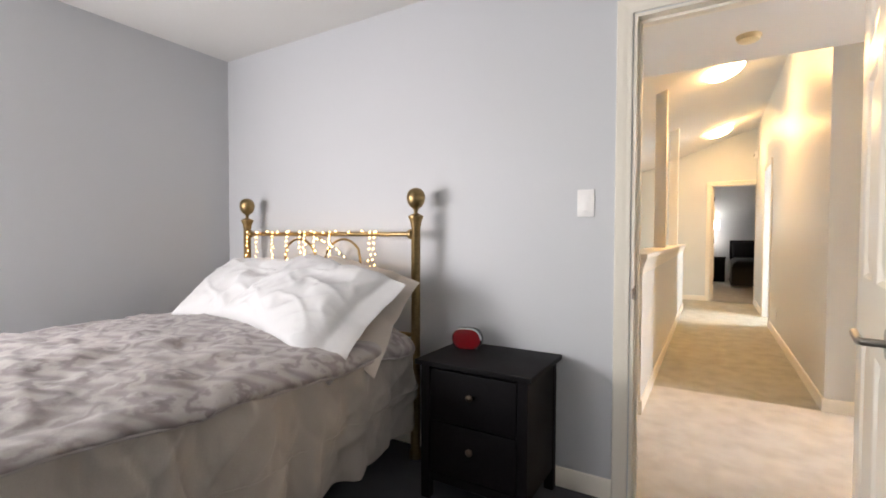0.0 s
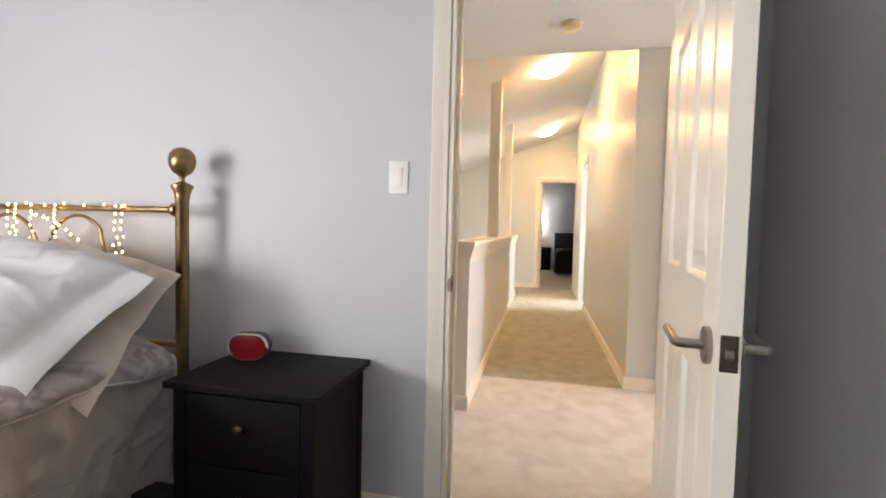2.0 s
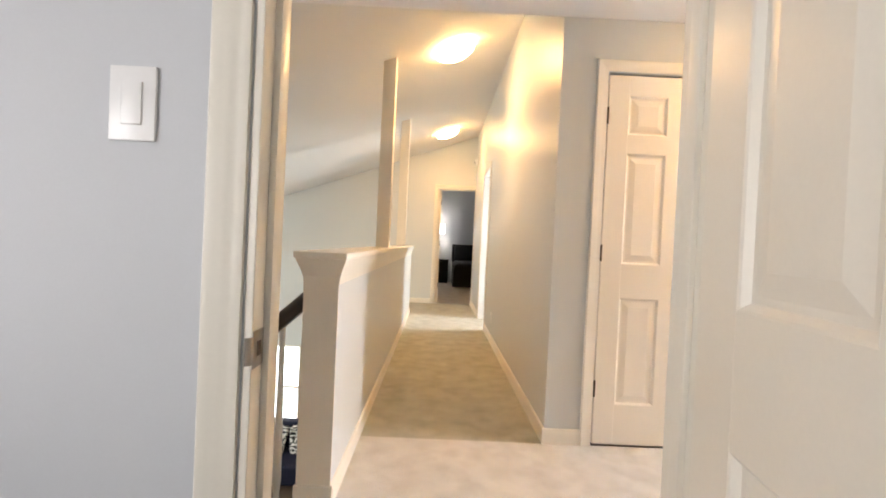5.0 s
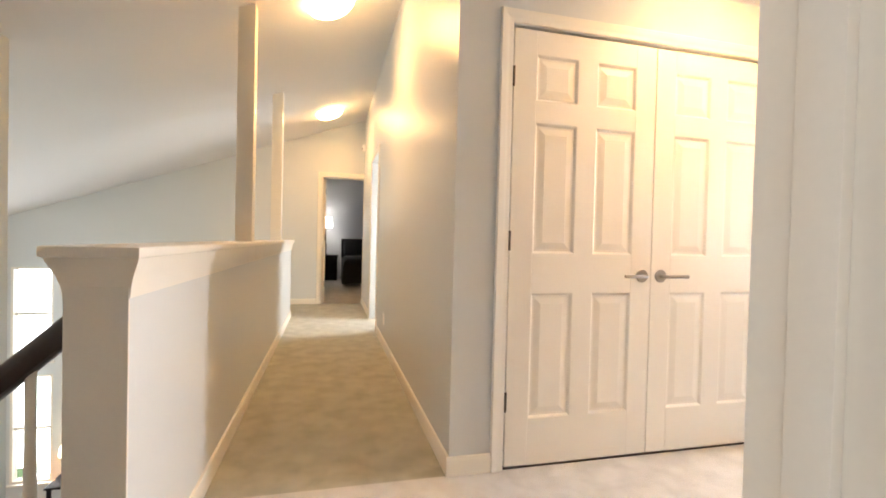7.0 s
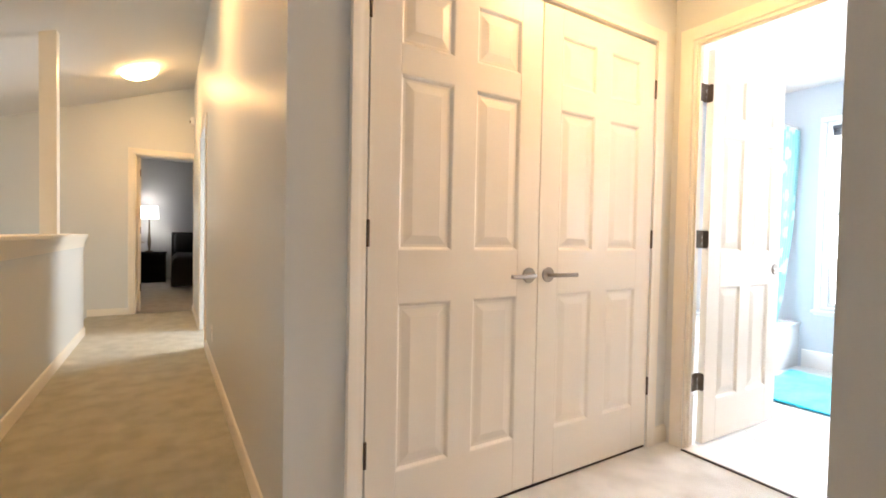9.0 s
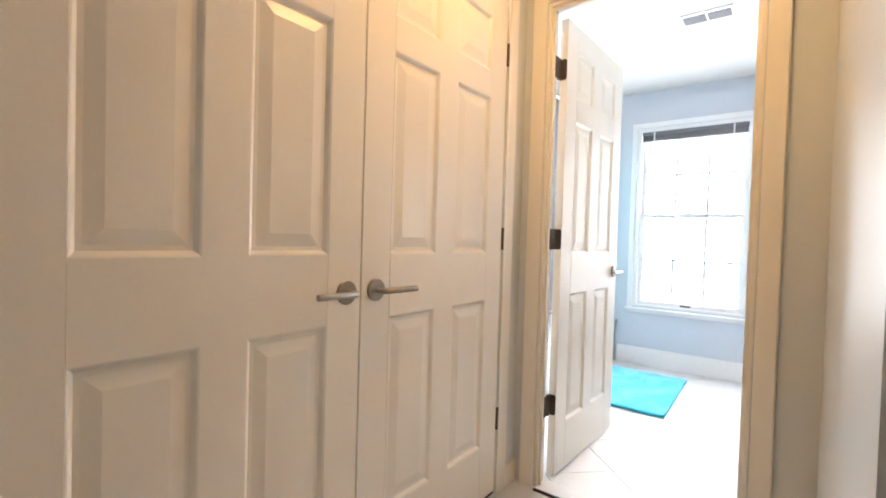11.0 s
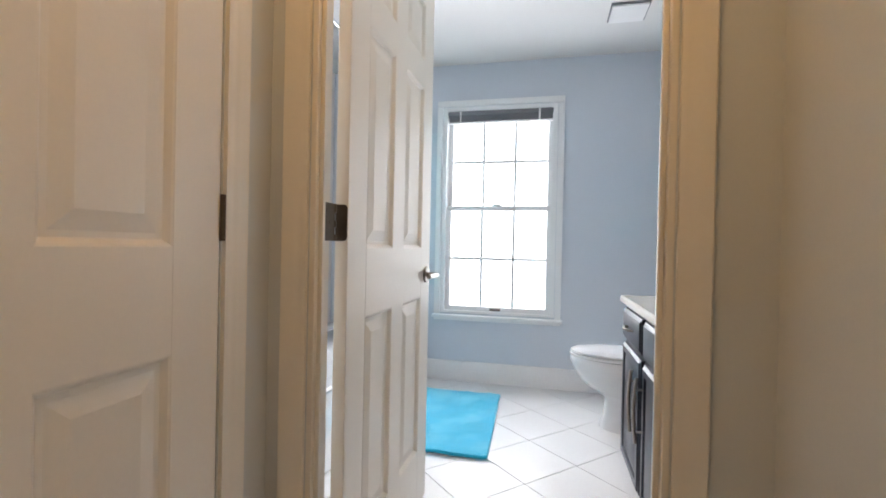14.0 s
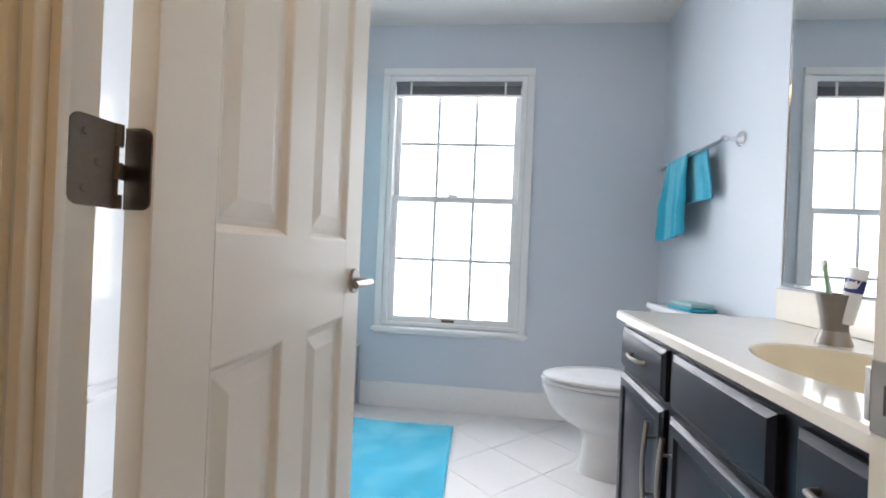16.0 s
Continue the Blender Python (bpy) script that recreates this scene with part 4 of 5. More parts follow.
flush_lamp("ceiling_lamp", pose(-0.82, 1.49, slope_z(-0.82), 0, -tilt, 0), "lit round frosted glass lamp on the sloping ceiling", "passage lamps")
flush_lamp("ceiling_lamp", pose(-0.82, 4.43, slope_z(-0.82), 0, -tilt, 0), "lit round frosted glass lamp on the sloping ceiling", "passage lamps")
flush_lamp("ceiling_lamp", pose(1.05, -0.45, ZC), "lit round frosted glass lamp over the landing", "passage lamps")
sd = thing("smoke_detector", pose(-0.726, -0.45, ZC), "yellowed round smoke detector on the landing ceiling", "smoke detector")
part("base", lathe(bm_new(), ((0.0, 0.0), (0.066, 0.0), (0.066, -0.010), (0.0, -0.010)), n=28), M_PLASTIC_CREAM, sd)
part("cover", lathe(bm_new(), ((0.0, -0.009), (0.060, -0.010), (0.058, -0.026), (0.045, -0.034), (0.0, -0.036)), n=28), M_PLASTIC_CREAM, sd)
ch = thing("door_chime", pose(XC, 5.30, 2.48, 0, 0, -90), "small pale alarm sensor high on the passage wall", "sensor")
part("body", box(bm_new(), -0.035, -0.05, -0.05, 0.035, 0.0, 0.05, 0.012), M_PLASTIC_WHITE, ch)
part("lens", lathe(bm_new(), ((0.0, -0.05), (0.018, -0.05), (0.014, -0.058), (0.0, -0.061)), (0, 0, -0.01), "y", 14), M_PLASTIC_BLACK, ch)

# ---- bathroom: window ----
wy0, wy1, wz0, wz1 = WIN
win = thing("window_bath", pose(XW, 0, 0), "white sash window with grilles and a raised grey blind", "window", "", "structure")
bm = bm_new()
for y0, y1 in ((wy0, wy0 + 0.03), (wy1 - 0.03, wy1)):
    box(bm, -0.005, y0, wz0, 0.11, y1, wz1)
box(bm, -0.005, wy0 + 0.03, wz1 - 0.03, 0.11, wy1 - 0.03, wz1)
box(bm, -0.005, wy0 + 0.03, wz0, 0.11, wy1 - 0.03, wz0 + 0.016)
part("window_frame", bm, M_WINDOW_TRIM, win, smooth=None)
gy0, gy1 = wy0 + 0.03, wy1 - 0.03
zm = 1.295


def sash(x, z0, z1, bottom):
    s = part("sash", box(bm_new(), x, gy0, z0, x + 0.03, gy1, z0 + bottom, 0.003), M_WINDOW_TRIM, win)
    for a in (gy0, gy1 - 0.035):
        part("stile", box(bm_new(), x, a, z0 + bottom, x + 0.03, a + 0.035, z1 - 0.035, 0.002), M_WINDOW_TRIM, s)
    part("top_rail", box(bm_new(), x, gy0, z1 - 0.035, x + 0.03, gy1, z1, 0.003), M_WINDOW_TRIM, s)
    pane = part("pane", box(bm_new(), x + 0.013, gy0 + 0.035, z0 + bottom, x + 0.016, gy1 - 0.035, z1 - 0.035), M_GLASS, s)
    pane.visible_shadow = False
    a0, a1, b0, b1 = gy0 + 0.035, gy1 - 0.035, z0 + bottom, z1 - 0.035
    for k in (1, 2):
        y = a0 + (a1 - a0) * k / 3
        part("muntin", box(bm_new(), x + 0.008, y - 0.010, b0, x + 0.0105, y + 0.010, b1), M_WINDOW_TRIM, s)
    z = (b0 + b1) / 2
    part("muntin", box(bm_new(), x + 0.0075, a0, z - 0.010, x + 0.0109, a1, z + 0.010), M_WINDOW_TRIM, s)
    return s


sash(0.030, wz0 + 0.016, zm + 0.02, 0.034)
sash(0.068, zm - 0.015, wz1 - 0.03, 0.035)
part("sash_lift", box(bm_new(), 0.022, -0.294, wz0 + 0.024, 0.031, -0.214, wz0 + 0.040, 0.003), M_HINGE, win, "small dark metal lift")
part("sash_lock", box(bm_new(), 0.012, -0.284, zm + 0.018, 0.045, -0.224, zm + 0.034, 0.004), M_PLASTIC_WHITE, win)
for a, b in ((wy0 - 0.045, wy0 - 0.002), (wy1 + 0.002, wy1 + 0.045)):
    part("side_casing", box(bm_new(), -0.018, a, wz0 - 0.01, 0.0, b, wz1 + 0.002, 0.004), M_WINDOW_TRIM, win)
part("head_casing", box(bm_new(), -0.018, wy0 - 0.045, wz1 + 0.003, 0.0, wy1 + 0.045, wz1 + 0.046, 0.004), M_WINDOW_TRIM, win)
part("window_sill", box(bm_new(), -0.055, wy0 - 0.055, wz0 - 0.034, 0.03, wy1 + 0.055, wz0 - 0.011, 0.006), M_WINDOW_TRIM, win)
part("apron", box(bm_new(), -0.016, wy0 - 0.045, wz0 - 0.055, 0.0, wy1 + 0.045, wz0 - 0.035, 0.004), M_WINDOW_TRIM, win)
blind = thing("window_blind", pose(XW, 0, 0), "raised stack of grey mini blind slats at the window head", "window blind")
part("head_rail", box(bm_new(), -0.004, gy0 + 0.004, wz1 - 0.062, 0.026, gy1 - 0.004, wz1 - 0.032, 0.002), M_BLIND, blind)
slat = mesh_of("slat", box(bm_new(), 0.0, gy0 + 0.008, 0.0, 0.024, gy1 - 0.008, 0.0014), M_BLIND)
for k in range(14):
    shared("slat", slat, blind, pose(-0.002, 0, wz1 - 0.066 - 0.0032 * k))
part("bottom_rail", box(bm_new(), -0.004, gy0 + 0.006, wz1 - 0.124, 0.026, gy1 - 0.006, wz1 - 0.112, 0.002), M_PLASTIC_WHITE, blind)
for y in (gy0 + 0.10, gy1 - 0.10):
    part("ladder_tape", box(bm_new(), -0.006, y - 0.006, wz1 - 0.122, -0.0045, y + 0.006, wz1 - 0.035), M_PLASTIC_WHITE, blind)

# ---- bathroom: vanity ----
VX0, VX1, VF = 1.80, 2.945, -0.982
van = thing("vanity_cabinet", pose(0, 0, 0), "dark navy bathroom vanity with raised doors and steel pulls", "vanity")
part("body", box(bm_new(), VX0, YV + 0.002, 0.09, VX1, VF - 0.022, 0.655, 0.002, 1), M_VANITY, van)
part("end_panel", box(bm_new(), VX1 - 0.018, YV + 0.002, 0.656, VX1, VF - 0.022, 0.772), M_VANITY, van)
part("toe_kick", box(bm_new(), VX0, YV + 0.01, 0.0, VX1 - 0.01, VF - 0.09, 0.089), M_VANITY, van)
part("face_frame", box(bm_new(), VX0, VF - 0.021, 0.075, VX1, VF - 0.002, 0.772, 0.002, 1), M_VANITY, van)


def front(parent, name, x0, x1, z0, z1, pull):
    """A cabinet front with a stepped edge moulding and a framed field; pull: 'h', 'v0', 'v1' or ''."""
    levels = ((0.0, 0.0), (0.0, 0.012), (0.005, 0.014), (0.009, 0.016), (0.013, 0.020), (0.038, 0.020), (0.046, 0.013), (0.052, 0.013), (0.070, 0.018))
    if z1 - z0 < 0.2:
        levels = levels[:5] + ((0.020, 0.021),)
    rings = [[(x0 + i, VF - 0.002 + d, z0 + i), (x1 - i, VF - 0.002 + d, z0 + i), (x1 - i, VF - 0.002 + d, z1 - i), (x0 + i, VF - 0.002 + d, z1 - i)] for i, d in levels]
    f = part(name, loft(bm_new(), rings), M_VANITY, parent, smooth=20)
    if pull:
        y = VF + 0.018
        if pull == "h":
            c, z = (x0 + x1) / 2, (z0 + z1) / 2
            path = [(c - 0.055, y, z), (c - 0.05, y + 0.018, z), (c, y + 0.026, z), (c + 0.05, y + 0.018, z), (c + 0.055, y, z)]
            part("pull", tube(bm_new(), path, 0.0055, 10), M_NICKEL, f, "arched steel pull")
        else:
            x = x0 + 0.032 if pull == "v0" else x1 - 0.032
            z = z1 - 0.16
            bar = part("pull", tube(bm_new(), [(x, y + 0.022 + 0.008 * math.cos((k - 5) / 5 * 1.5), z - 0.115 + 0.023 * k) for k in range(11)], 0.0065, 10), M_NICKEL, f, "long arched steel pull")
            for zz in (z - 0.075, z + 0.075):
                part("pull_post", tube(bm_new(), [(x, y - 0.002, zz), (x, y + 0.026, zz)], 0.0045, 8), M_NICKEL, bar)
    return f


front(van, "drawer_front", 2.545, 2.925, 0.620, 0.752, "h")
front(van, "drawer_front", 2.090, 2.500, 0.620, 0.752, "")
front(van, "drawer_front", 1.815, 2.040, 0.620, 0.752, "h")
front(van, "cabinet_door", 2.545, 2.925, 0.10, 0.600, "v0")
front(van, "cabinet_door", 2.090, 2.500, 0.10, 0.600, "v1")
front(van, "cabinet_door", 1.815, 2.040, 0.10, 0.600, "v1")

top = thing("countertop", pose(0, 0, 0), "cream cultured marble countertop with an oval sink", "countertop")
SX, SY, SA, SB = 2.20, -1.200, 0.262, 0.165
bm = bm_new()
n = 48
x0, x1, y0, y1 = VX0 - 0.005, VX1 + 0.022, YV + 0.002, VF + 0.025
oval, outer = [], []
for k in range(n):
    a = 2 * math.pi * k / n
    c, s = math.cos(a), math.sin(a)
    oval.append((SX + SA * c, SY + SB * s))
    tx = ((x1 if c > 0 else x0) - SX) / c if abs(c) > 1e-6 else 1e9
    ty = ((y1 if s > 0 else y0) - SY) / s if abs(s) > 1e-6 else 1e9
    r = min(tx, ty)
    outer.append((SX + r * c, SY + r * s))
for cx, cy in ((x0, y0), (x1, y0), (x0, y1), (x1, y1)):
    k = min(range(n), key=lambda i: (outer[i][0] - cx) ** 2 + (outer[i][1] - cy) ** 2)
    outer[k] = (cx, cy)
inset = [(min(max(x, x0 + 0.006), x1 - 0.006), min(max(y, y0 + 0.001), y1 - 0.006)) for x, y in outer]
loft(bm, [[(x, y, 0.774) for x, y in outer], [(x, y, 0.795) for x, y in outer], [(x, y, 0.802) for x, y in inset], [(x, y, 0.802) for x, y in oval],
          [(SX + (x - SX) * 0.985, SY + (y - SY) * 0.985, 0.798) for x, y in oval]], cap=False)
part("slab", bm, M_COUNTER, top, smooth=35)
bowl = [[(SX + (x - SX) * k, SY + (y - SY) * k, z) for x, y in oval] for k, z in ((0.985, 0.798), (0.95, 0.785), (0.88, 0.755), (0.74, 0.715), (0.5, 0.688), (0.2, 0.678), (0.09, 0.676))]
bm = bm_new()
loft(bm, bowl, cap=False)
part("sink_bowl", bm, M_SINK, top, "glossy cream oval bowl", 60)
part("drain", lathe(bm_new(), ((0.0, 0.674), (0.028, 0.676), (0.026, 0.681), (0.014, 0.680), (0.0, 0.679)), (SX, SY, 0), n=20), M_CHROME, top)
part("backsplash", box(bm_new(), VX0, YV + 0.002, 0.803, VX1 - 0.0, YV + 0.022, 0.905, 0.004), M_COUNTER, top)

fau = thing("faucet", pose(2.22, -1.415, 0.802), "brushed nickel basin faucet with a lever on the vanity top", "faucet")
part("base", box(bm_new(), -0.075, -0.022, 0.0, 0.075, 0.022, 0.012, 0.006), M_NICKEL, fau)
part("spout", tube(bm_new(), [(0, 0, 0.01), (0, 0.005, 0.05), (0, 0.03, 0.075), (0, 0.08, 0.072), (0, 0.105, 0.052)], 0.014, 12), M_NICKEL, fau)
for x in (-0.06, 0.06):
    k_ob = part("valve", lathe(bm_new(), ((0.018, 0.01), (0.016, 0.03), (0.012, 0.045), (0.0, 0.046)), (x, 0, 0), n=16), M_NICKEL, fau)
    part("lever", tube(bm_new(), [(x, 0, 0.045), (x + 0.7 * x, 0.01, 0.06)], 0.006, 8), M_NICKEL, k_ob)

mir = thing("mirror", pose(0, 0, 0), "large frameless wall mirror over the vanity", "mirror")
part("mirror_glass", box(bm_new(), VX0, YV + 0.002, 0.925, 2.935, YV + 0.008, 2.02), M_MIRROR, mir, smooth=None)
part("lower_channel", box(bm_new(), VX0, YV + 0.002, 0.912, 2.938, YV + 0.012, 0.924, 0.001, 1), M_CHROME, mir)
part("edge_strip", box(bm_new(), 2.9355, YV + 0.002, 0.925, 2.941, YV + 0.011, 2.02, 0.001, 1), M_CHROME, mir)

cup = thing("toothbrush_tumbler", Matrix.Translation((2.49, -1.325, 0.802)) @ Matrix.Scale(0.90, 4), "grey waisted tumbler holding toothbrushes and toothpaste", "tumbler")
part("body", lathe(bm_new(), ((0.030, 0.036), (0.029, 0.044), (0.031, 0.070), (0.036, 0.100), (0.042, 0.130), (0.043, 0.132), (0.040, 0.132), (0.034, 0.10), (0.027, 0.05), (0.0, 0.046)), n=28), M_CUP, cup, "grey-brown body", 50)
part("foot", lathe(bm_new(), ((0.0, 0.0), (0.040, 0.0), (0.040, 0.004), (0.034, 0.022), (0.0302, 0.037), (0.0, 0.037)), n=28), M_NICKEL, cup, "shiny metal foot", 50)
for name, a, b, mat in (("toothbrush", (-0.005, 0.01, 0.05), (0.045, 0.0, 0.215), M_GREEN), ("toothbrush", (0.005, -0.01, 0.05), (0.060, -0.012, 0.205), M_PLASTIC_WHITE)):
    tb = thing(name, Matrix.Translation((2.49, -1.325, 0.802)) @ Matrix.Scale(0.90, 4), "slim plastic toothbrush standing in the tumbler", "toothbrush", "toothbrushes")
    va, vb = Vector(a), Vector(b)
    part("handle", tube(bm_new(), [va, va.lerp(vb, 0.5), vb], 0.0045, 8), mat, tb)
    part("bristles", box(bm_new(), vb.x - 0.006, vb.y - 0.005, vb.z - 0.018, vb.x + 0.012, vb.y + 0.005, vb.z + 0.006, 0.002), M_PLASTIC_WHITE, tb)
tp = thing("toothpaste_tube", pose(2.47, -1.335, 0.855, 0, -10, 20), "white and blue toothpaste tube standing in the tumbler", "toothpaste")
part("tube", loft(bm_new(), [[(w * math.cos(a), d * math.sin(a), z) for a in [2 * math.pi * k / 14 for k in range(14)]] for z, w, d in ((0.0, 0.014, 0.014), (0.09, 0.020, 0.014), (0.13, 0.024, 0.003))]), M_PLASTIC_WHITE, tp)
part("print_band", loft(bm_new(), [[(w * math.cos(a), d * math.sin(a), z) for a in [2 * math.pi * k / 14 for k in range(14)]] for z, w, d in ((0.075, 0.0200, 0.0152), (0.105, 0.0225, 0.0105))]), M_PASTE, tp, "dark blue printed band")


def towel_pile(name, m, label, mats):
    t = thing(name, m, label, "towels")
    for k, mat in enumerate(mats):
        o = 0.008 * k
        part("folded_towel", box(bm_new(), -0.085 + o, -0.06 + o, 0.019 * k, 0.085 - o * 0.4, 0.06 - o, 0.018 + 0.019 * k, 0.008, 3), mat, t)
    return t


towel_pile("washcloths", pose(3.38, -1.375, 0.768, 0, 0, 12), "folded aqua and pale washcloths on the toilet tank", (M_TOWEL, M_TOWEL_PALE))

# towel bar and towel
tbr = thing("towel_bar", pose(0, 0, 0), "polished towel bar on the pale blue wall", "towel bar")
TBX0, TBX1, TBY, TBZ = 3.24, 3.94, YV + 0.062, 1.475
part("bar", tube(bm_new(), [(TBX0, TBY, TBZ), (TBX1, TBY, TBZ)], 0.008, 12), M_CHROME, tbr)
for x in (TBX0, TBX1):
    p = part("bracket", lathe(bm_new(), ((0.0, 0.0), (0.030, 0.0), (0.030, 0.006), (0.022, 0.012), (0.011, 0.022), (0.009, 0.05), (0.0, 0.05)), (x, YV, TBZ), "y", 18), M_CHROME, tbr)
    part("end_ball", lathe(bm_new(), ((0.0, -0.016), (0.010, -0.013), (0.016, 0.0), (0.010, 0.013), (0.0, 0.016)), (x, TBY, TBZ), "x", 14), M_CHROME, p)


def hung_at(u, v):
    """A towel over the bar, gathered; u across, v from the front hem over the bar to the shorter back hem."""
    s = v * 0.63 - 0.39
    gather = 0.016 * math.sin(u * 15) + 0.010 * math.sin(u * 6 + 1)
    if s < 0:
        x = 3.68 + (u - 0.5) * 2 * (0.115 + 0.05 * min(1.0, abs(s) * 3)) + 0.05 * abs(s)
    else:
        x = 3.57 + (u - 0.5) * 2 * 0.15 - 0.22 * s
    if abs(s) < 0.02:
        a = s / 0.02 * math.pi / 2
        return x, TBY - 0.013 * math.sin(a), TBZ + 0.013 * math.cos(a)
    side = 1 if s < 0 else -1
    return x, TBY + side * (0.013 + max(0.0, gather) * min(1, abs(s) * 4) * (1.5 if s < 0 else 0.5)), TBZ - abs(s) + 0.02 - 0.03 * u * (s < -0.3)


tw = part("hand_towel", cloth(hung_at, 40, 60, 0.004, 9, 4.0), M_TOWEL, smooth=80)
sol = tw.modifiers.new("thickness", "SOLIDIFY")
sol.thickness, sol.offset = 0.006, 0
tagged(tw, "turquoise terry towel draped unevenly over the towel bar", "towel")

# toilet
TK = YV + 0.088
toi = thing("toilet", pose(3.47, -0.088, 0), "white porcelain toilet with a closed seat beside the vanity", "toilet")


def egg(w, y_back, y_front, z, n=28):
    cy = y_back + (y_front - y_back) * 0.42
    out = []
    for k in range(n):
        a = 2 * math.pi * k / n
        s = math.sin(a)
        out.append((w / 2 * math.cos(a) * (1 - 0.10 * max(0, s)), cy + (s * (y_front - cy) if s > 0 else s * (cy - y_back)), z))
    return out


part("bowl", loft(bm_new(), [egg(0.235, -1.20, -0.845, 0.0), egg(0.225, -1.20, -0.85, 0.02), egg(0.20, -1.19, -0.865, 0.07), egg(0.185, -1.18, -0.872, 0.14), egg(0.185, -1.18, -0.868, 0.175), egg(0.225, -1.18, -0.835, 0.20), egg(0.285, -1.19, -0.775, 0.235), egg(0.325, -1.195, -0.73, 0.275), egg(0.352, -1.20, -0.70, 0.325), egg(0.365, -1.20, -0.682, 0.372), egg(0.366, -1.20, -0.68, 0.388), egg(0.358, -1.20, -0.687, 0.398)]), M_PORCELAIN, toi, smooth=60)
part("seat", loft(bm_new(), [egg(0.355, -1.16, -0.690, 0.400), egg(0.37, -1.16, -0.675, 0.404), egg(0.37, -1.16, -0.675, 0.414), egg(0.36, -1.16, -0.685, 0.419)]), M_PORCELAIN, toi)
part("lid", loft(bm_new(), [egg(0.355, -1.16, -0.690, 0.421), egg(0.365, -1.16, -0.680, 0.425), egg(0.362, -1.16, -0.683, 0.434), egg(0.33, -1.15, -0.71, 0.441), egg(0.2, -1.1, -0.8, 0.444)]), M_PORCELAIN, toi, smooth=50)
part("tank", box(bm_new(), -0.215, TK + 0.006, 0.40, 0.215, TK + 0.18, 0.735, 0.02, 3), M_PORCELAIN, toi)
part("tank_lid", box(bm_new(), -0.225, TK + 0.002, 0.736, 0.225, TK + 0.19, 0.768, 0.01, 3), M_PORCELAIN, toi)
part("flush_lever", tube(bm_new(), [(-0.16, TK + 0.18, 0.68), (-0.16, TK + 0.20, 0.68), (-0.10, TK + 0.205, 0.675)], 0.006, 8), M_CHROME, toi)

# bath mat, tub and shower curtain


def mat_at(u, v):
    return 2.875 + 0.93 * u, -0.370 + 0.58 * v + 0.03 * u, 0.012 + 0.002 * noise.noise(Vector((u * 6, v * 6, 0))) + 0.006 * ridge(Vector((u * 1.4 + v * 0.6, v * 3.0, 3)))


bm = cloth(mat_at, 70, 50, 0.004, 3.0, 1.0)
rug = part("bath_mat", bm, M_RUG, smooth=80)
sol = rug.modifiers.new("thickness", "SOLIDIFY")
sol.thickness, sol.offset = 0.014, 0
tagged(rug, "turquoise bath mat lying on white floor tiles", "bath mat")
tub = thing("bathtub", pose(0, 0, 0), "white bathtub behind the open bathroom door", "bathtub")
TY0, TY1, TZ = 0.285, 1.055, 0.385
part("apron", box(bm_new(), XBI + 0.004, TY0 + 0.012, 0.0, XW - 0.004, TY0 + 0.05, TZ - 0.03, 0.008), M_PORCELAIN, tub)
part("rim", loft(bm_new(), [[(XBI + 0.003 + i, TY0 + i, z), (XW - 0.003 - i, TY0 + i, z), (XW - 0.003 - i, TY1 - i, z), (XBI + 0.003 + i, TY1 - i, z)]
                            for i, z in ((0.006, TZ - 0.03), (0.0, TZ - 0.012), (0.008, TZ), (0.075, TZ), (0.09, TZ - 0.012), (0.11, 0.20), (0.15, 0.10))]), M_PORCELAIN, tub, smooth=40)
cur = thing("shower_curtain", pose(0, 0, 0), "aqua patterned shower curtain gathered on a rod", "shower curtain")
part("rod", tube(bm_new(), [(XBI, 0.37, 2.045), (XW, 0.37, 2.045)], 0.012, 12), M_CHROME, cur)


def curtain_at(u, v):
    x = 3.76 + 0.30 * u - 0.13 * v * v * u
    return x, 0.37 + 0.035 * math.sin(u * 36) + 0.075 * v * v, 2.02 - 1.72 * v


part("cloth", cloth(curtain_at, 120, 40, 0.006, 4.0, 6.0), M_CURTAIN, cur, "aqua cloth with a darker pattern", 80)
ring = mesh_of("ring", lathe(bm_new(), ((0.018, -0.002), (0.020, 0.0), (0.018, 0.002), (0.016, 0.0)), axis="x", n=14), M_CHROME, 60)
for k in range(9):
    shared("ring", ring, cur, pose(3.775 + 0.034 * k, 0.37, 2.035))

# ceiling vent and fan cover
vt = thing("ceiling_vent", pose(2.88, -0.51, 2.37), "dark slotted vent in the bathroom ceiling", "ceiling vent")
part("frame", box(bm_new(), -0.075, -0.135, -0.008, 0.075, 0.135, 0.0, 0.003), M_PLASTIC_WHITE, vt)
for y0, y1 in ((-0.12, -0.005), (0.005, 0.12)):
    g = part("opening", box(bm_new(), -0.05, y0, -0.0095, 0.05, y1, -0.007), M_BLIND, vt)
    for k in range(6):
        part("slat", box(bm_new(), -0.045 + 0.016 * k, y0 + 0.003, -0.013, -0.037 + 0.016 * k, y1 - 0.003, -0.0098), M_BLIND, g)
fan = thing("exhaust_fan", pose(3.50, -1.045, 2.37), "white square exhaust fan cover with a coloured-in shadow line round it", "exhaust fan")
# dark plate a little wider than the cover paints its shadow line
part("shadow_gap", box(bm_new(), -0.104, -0.104, -0.010, 0.104, 0.104, 0.0, 0.001, 1), M_BLIND, fan, "dark plate coloured as the shadow round the cover")
part("cover", box(bm_new(), -0.096, -0.096, -0.020, 0.096, 0.096, -0.0105, 0.003), M_PLASTIC_WHITE, fan)

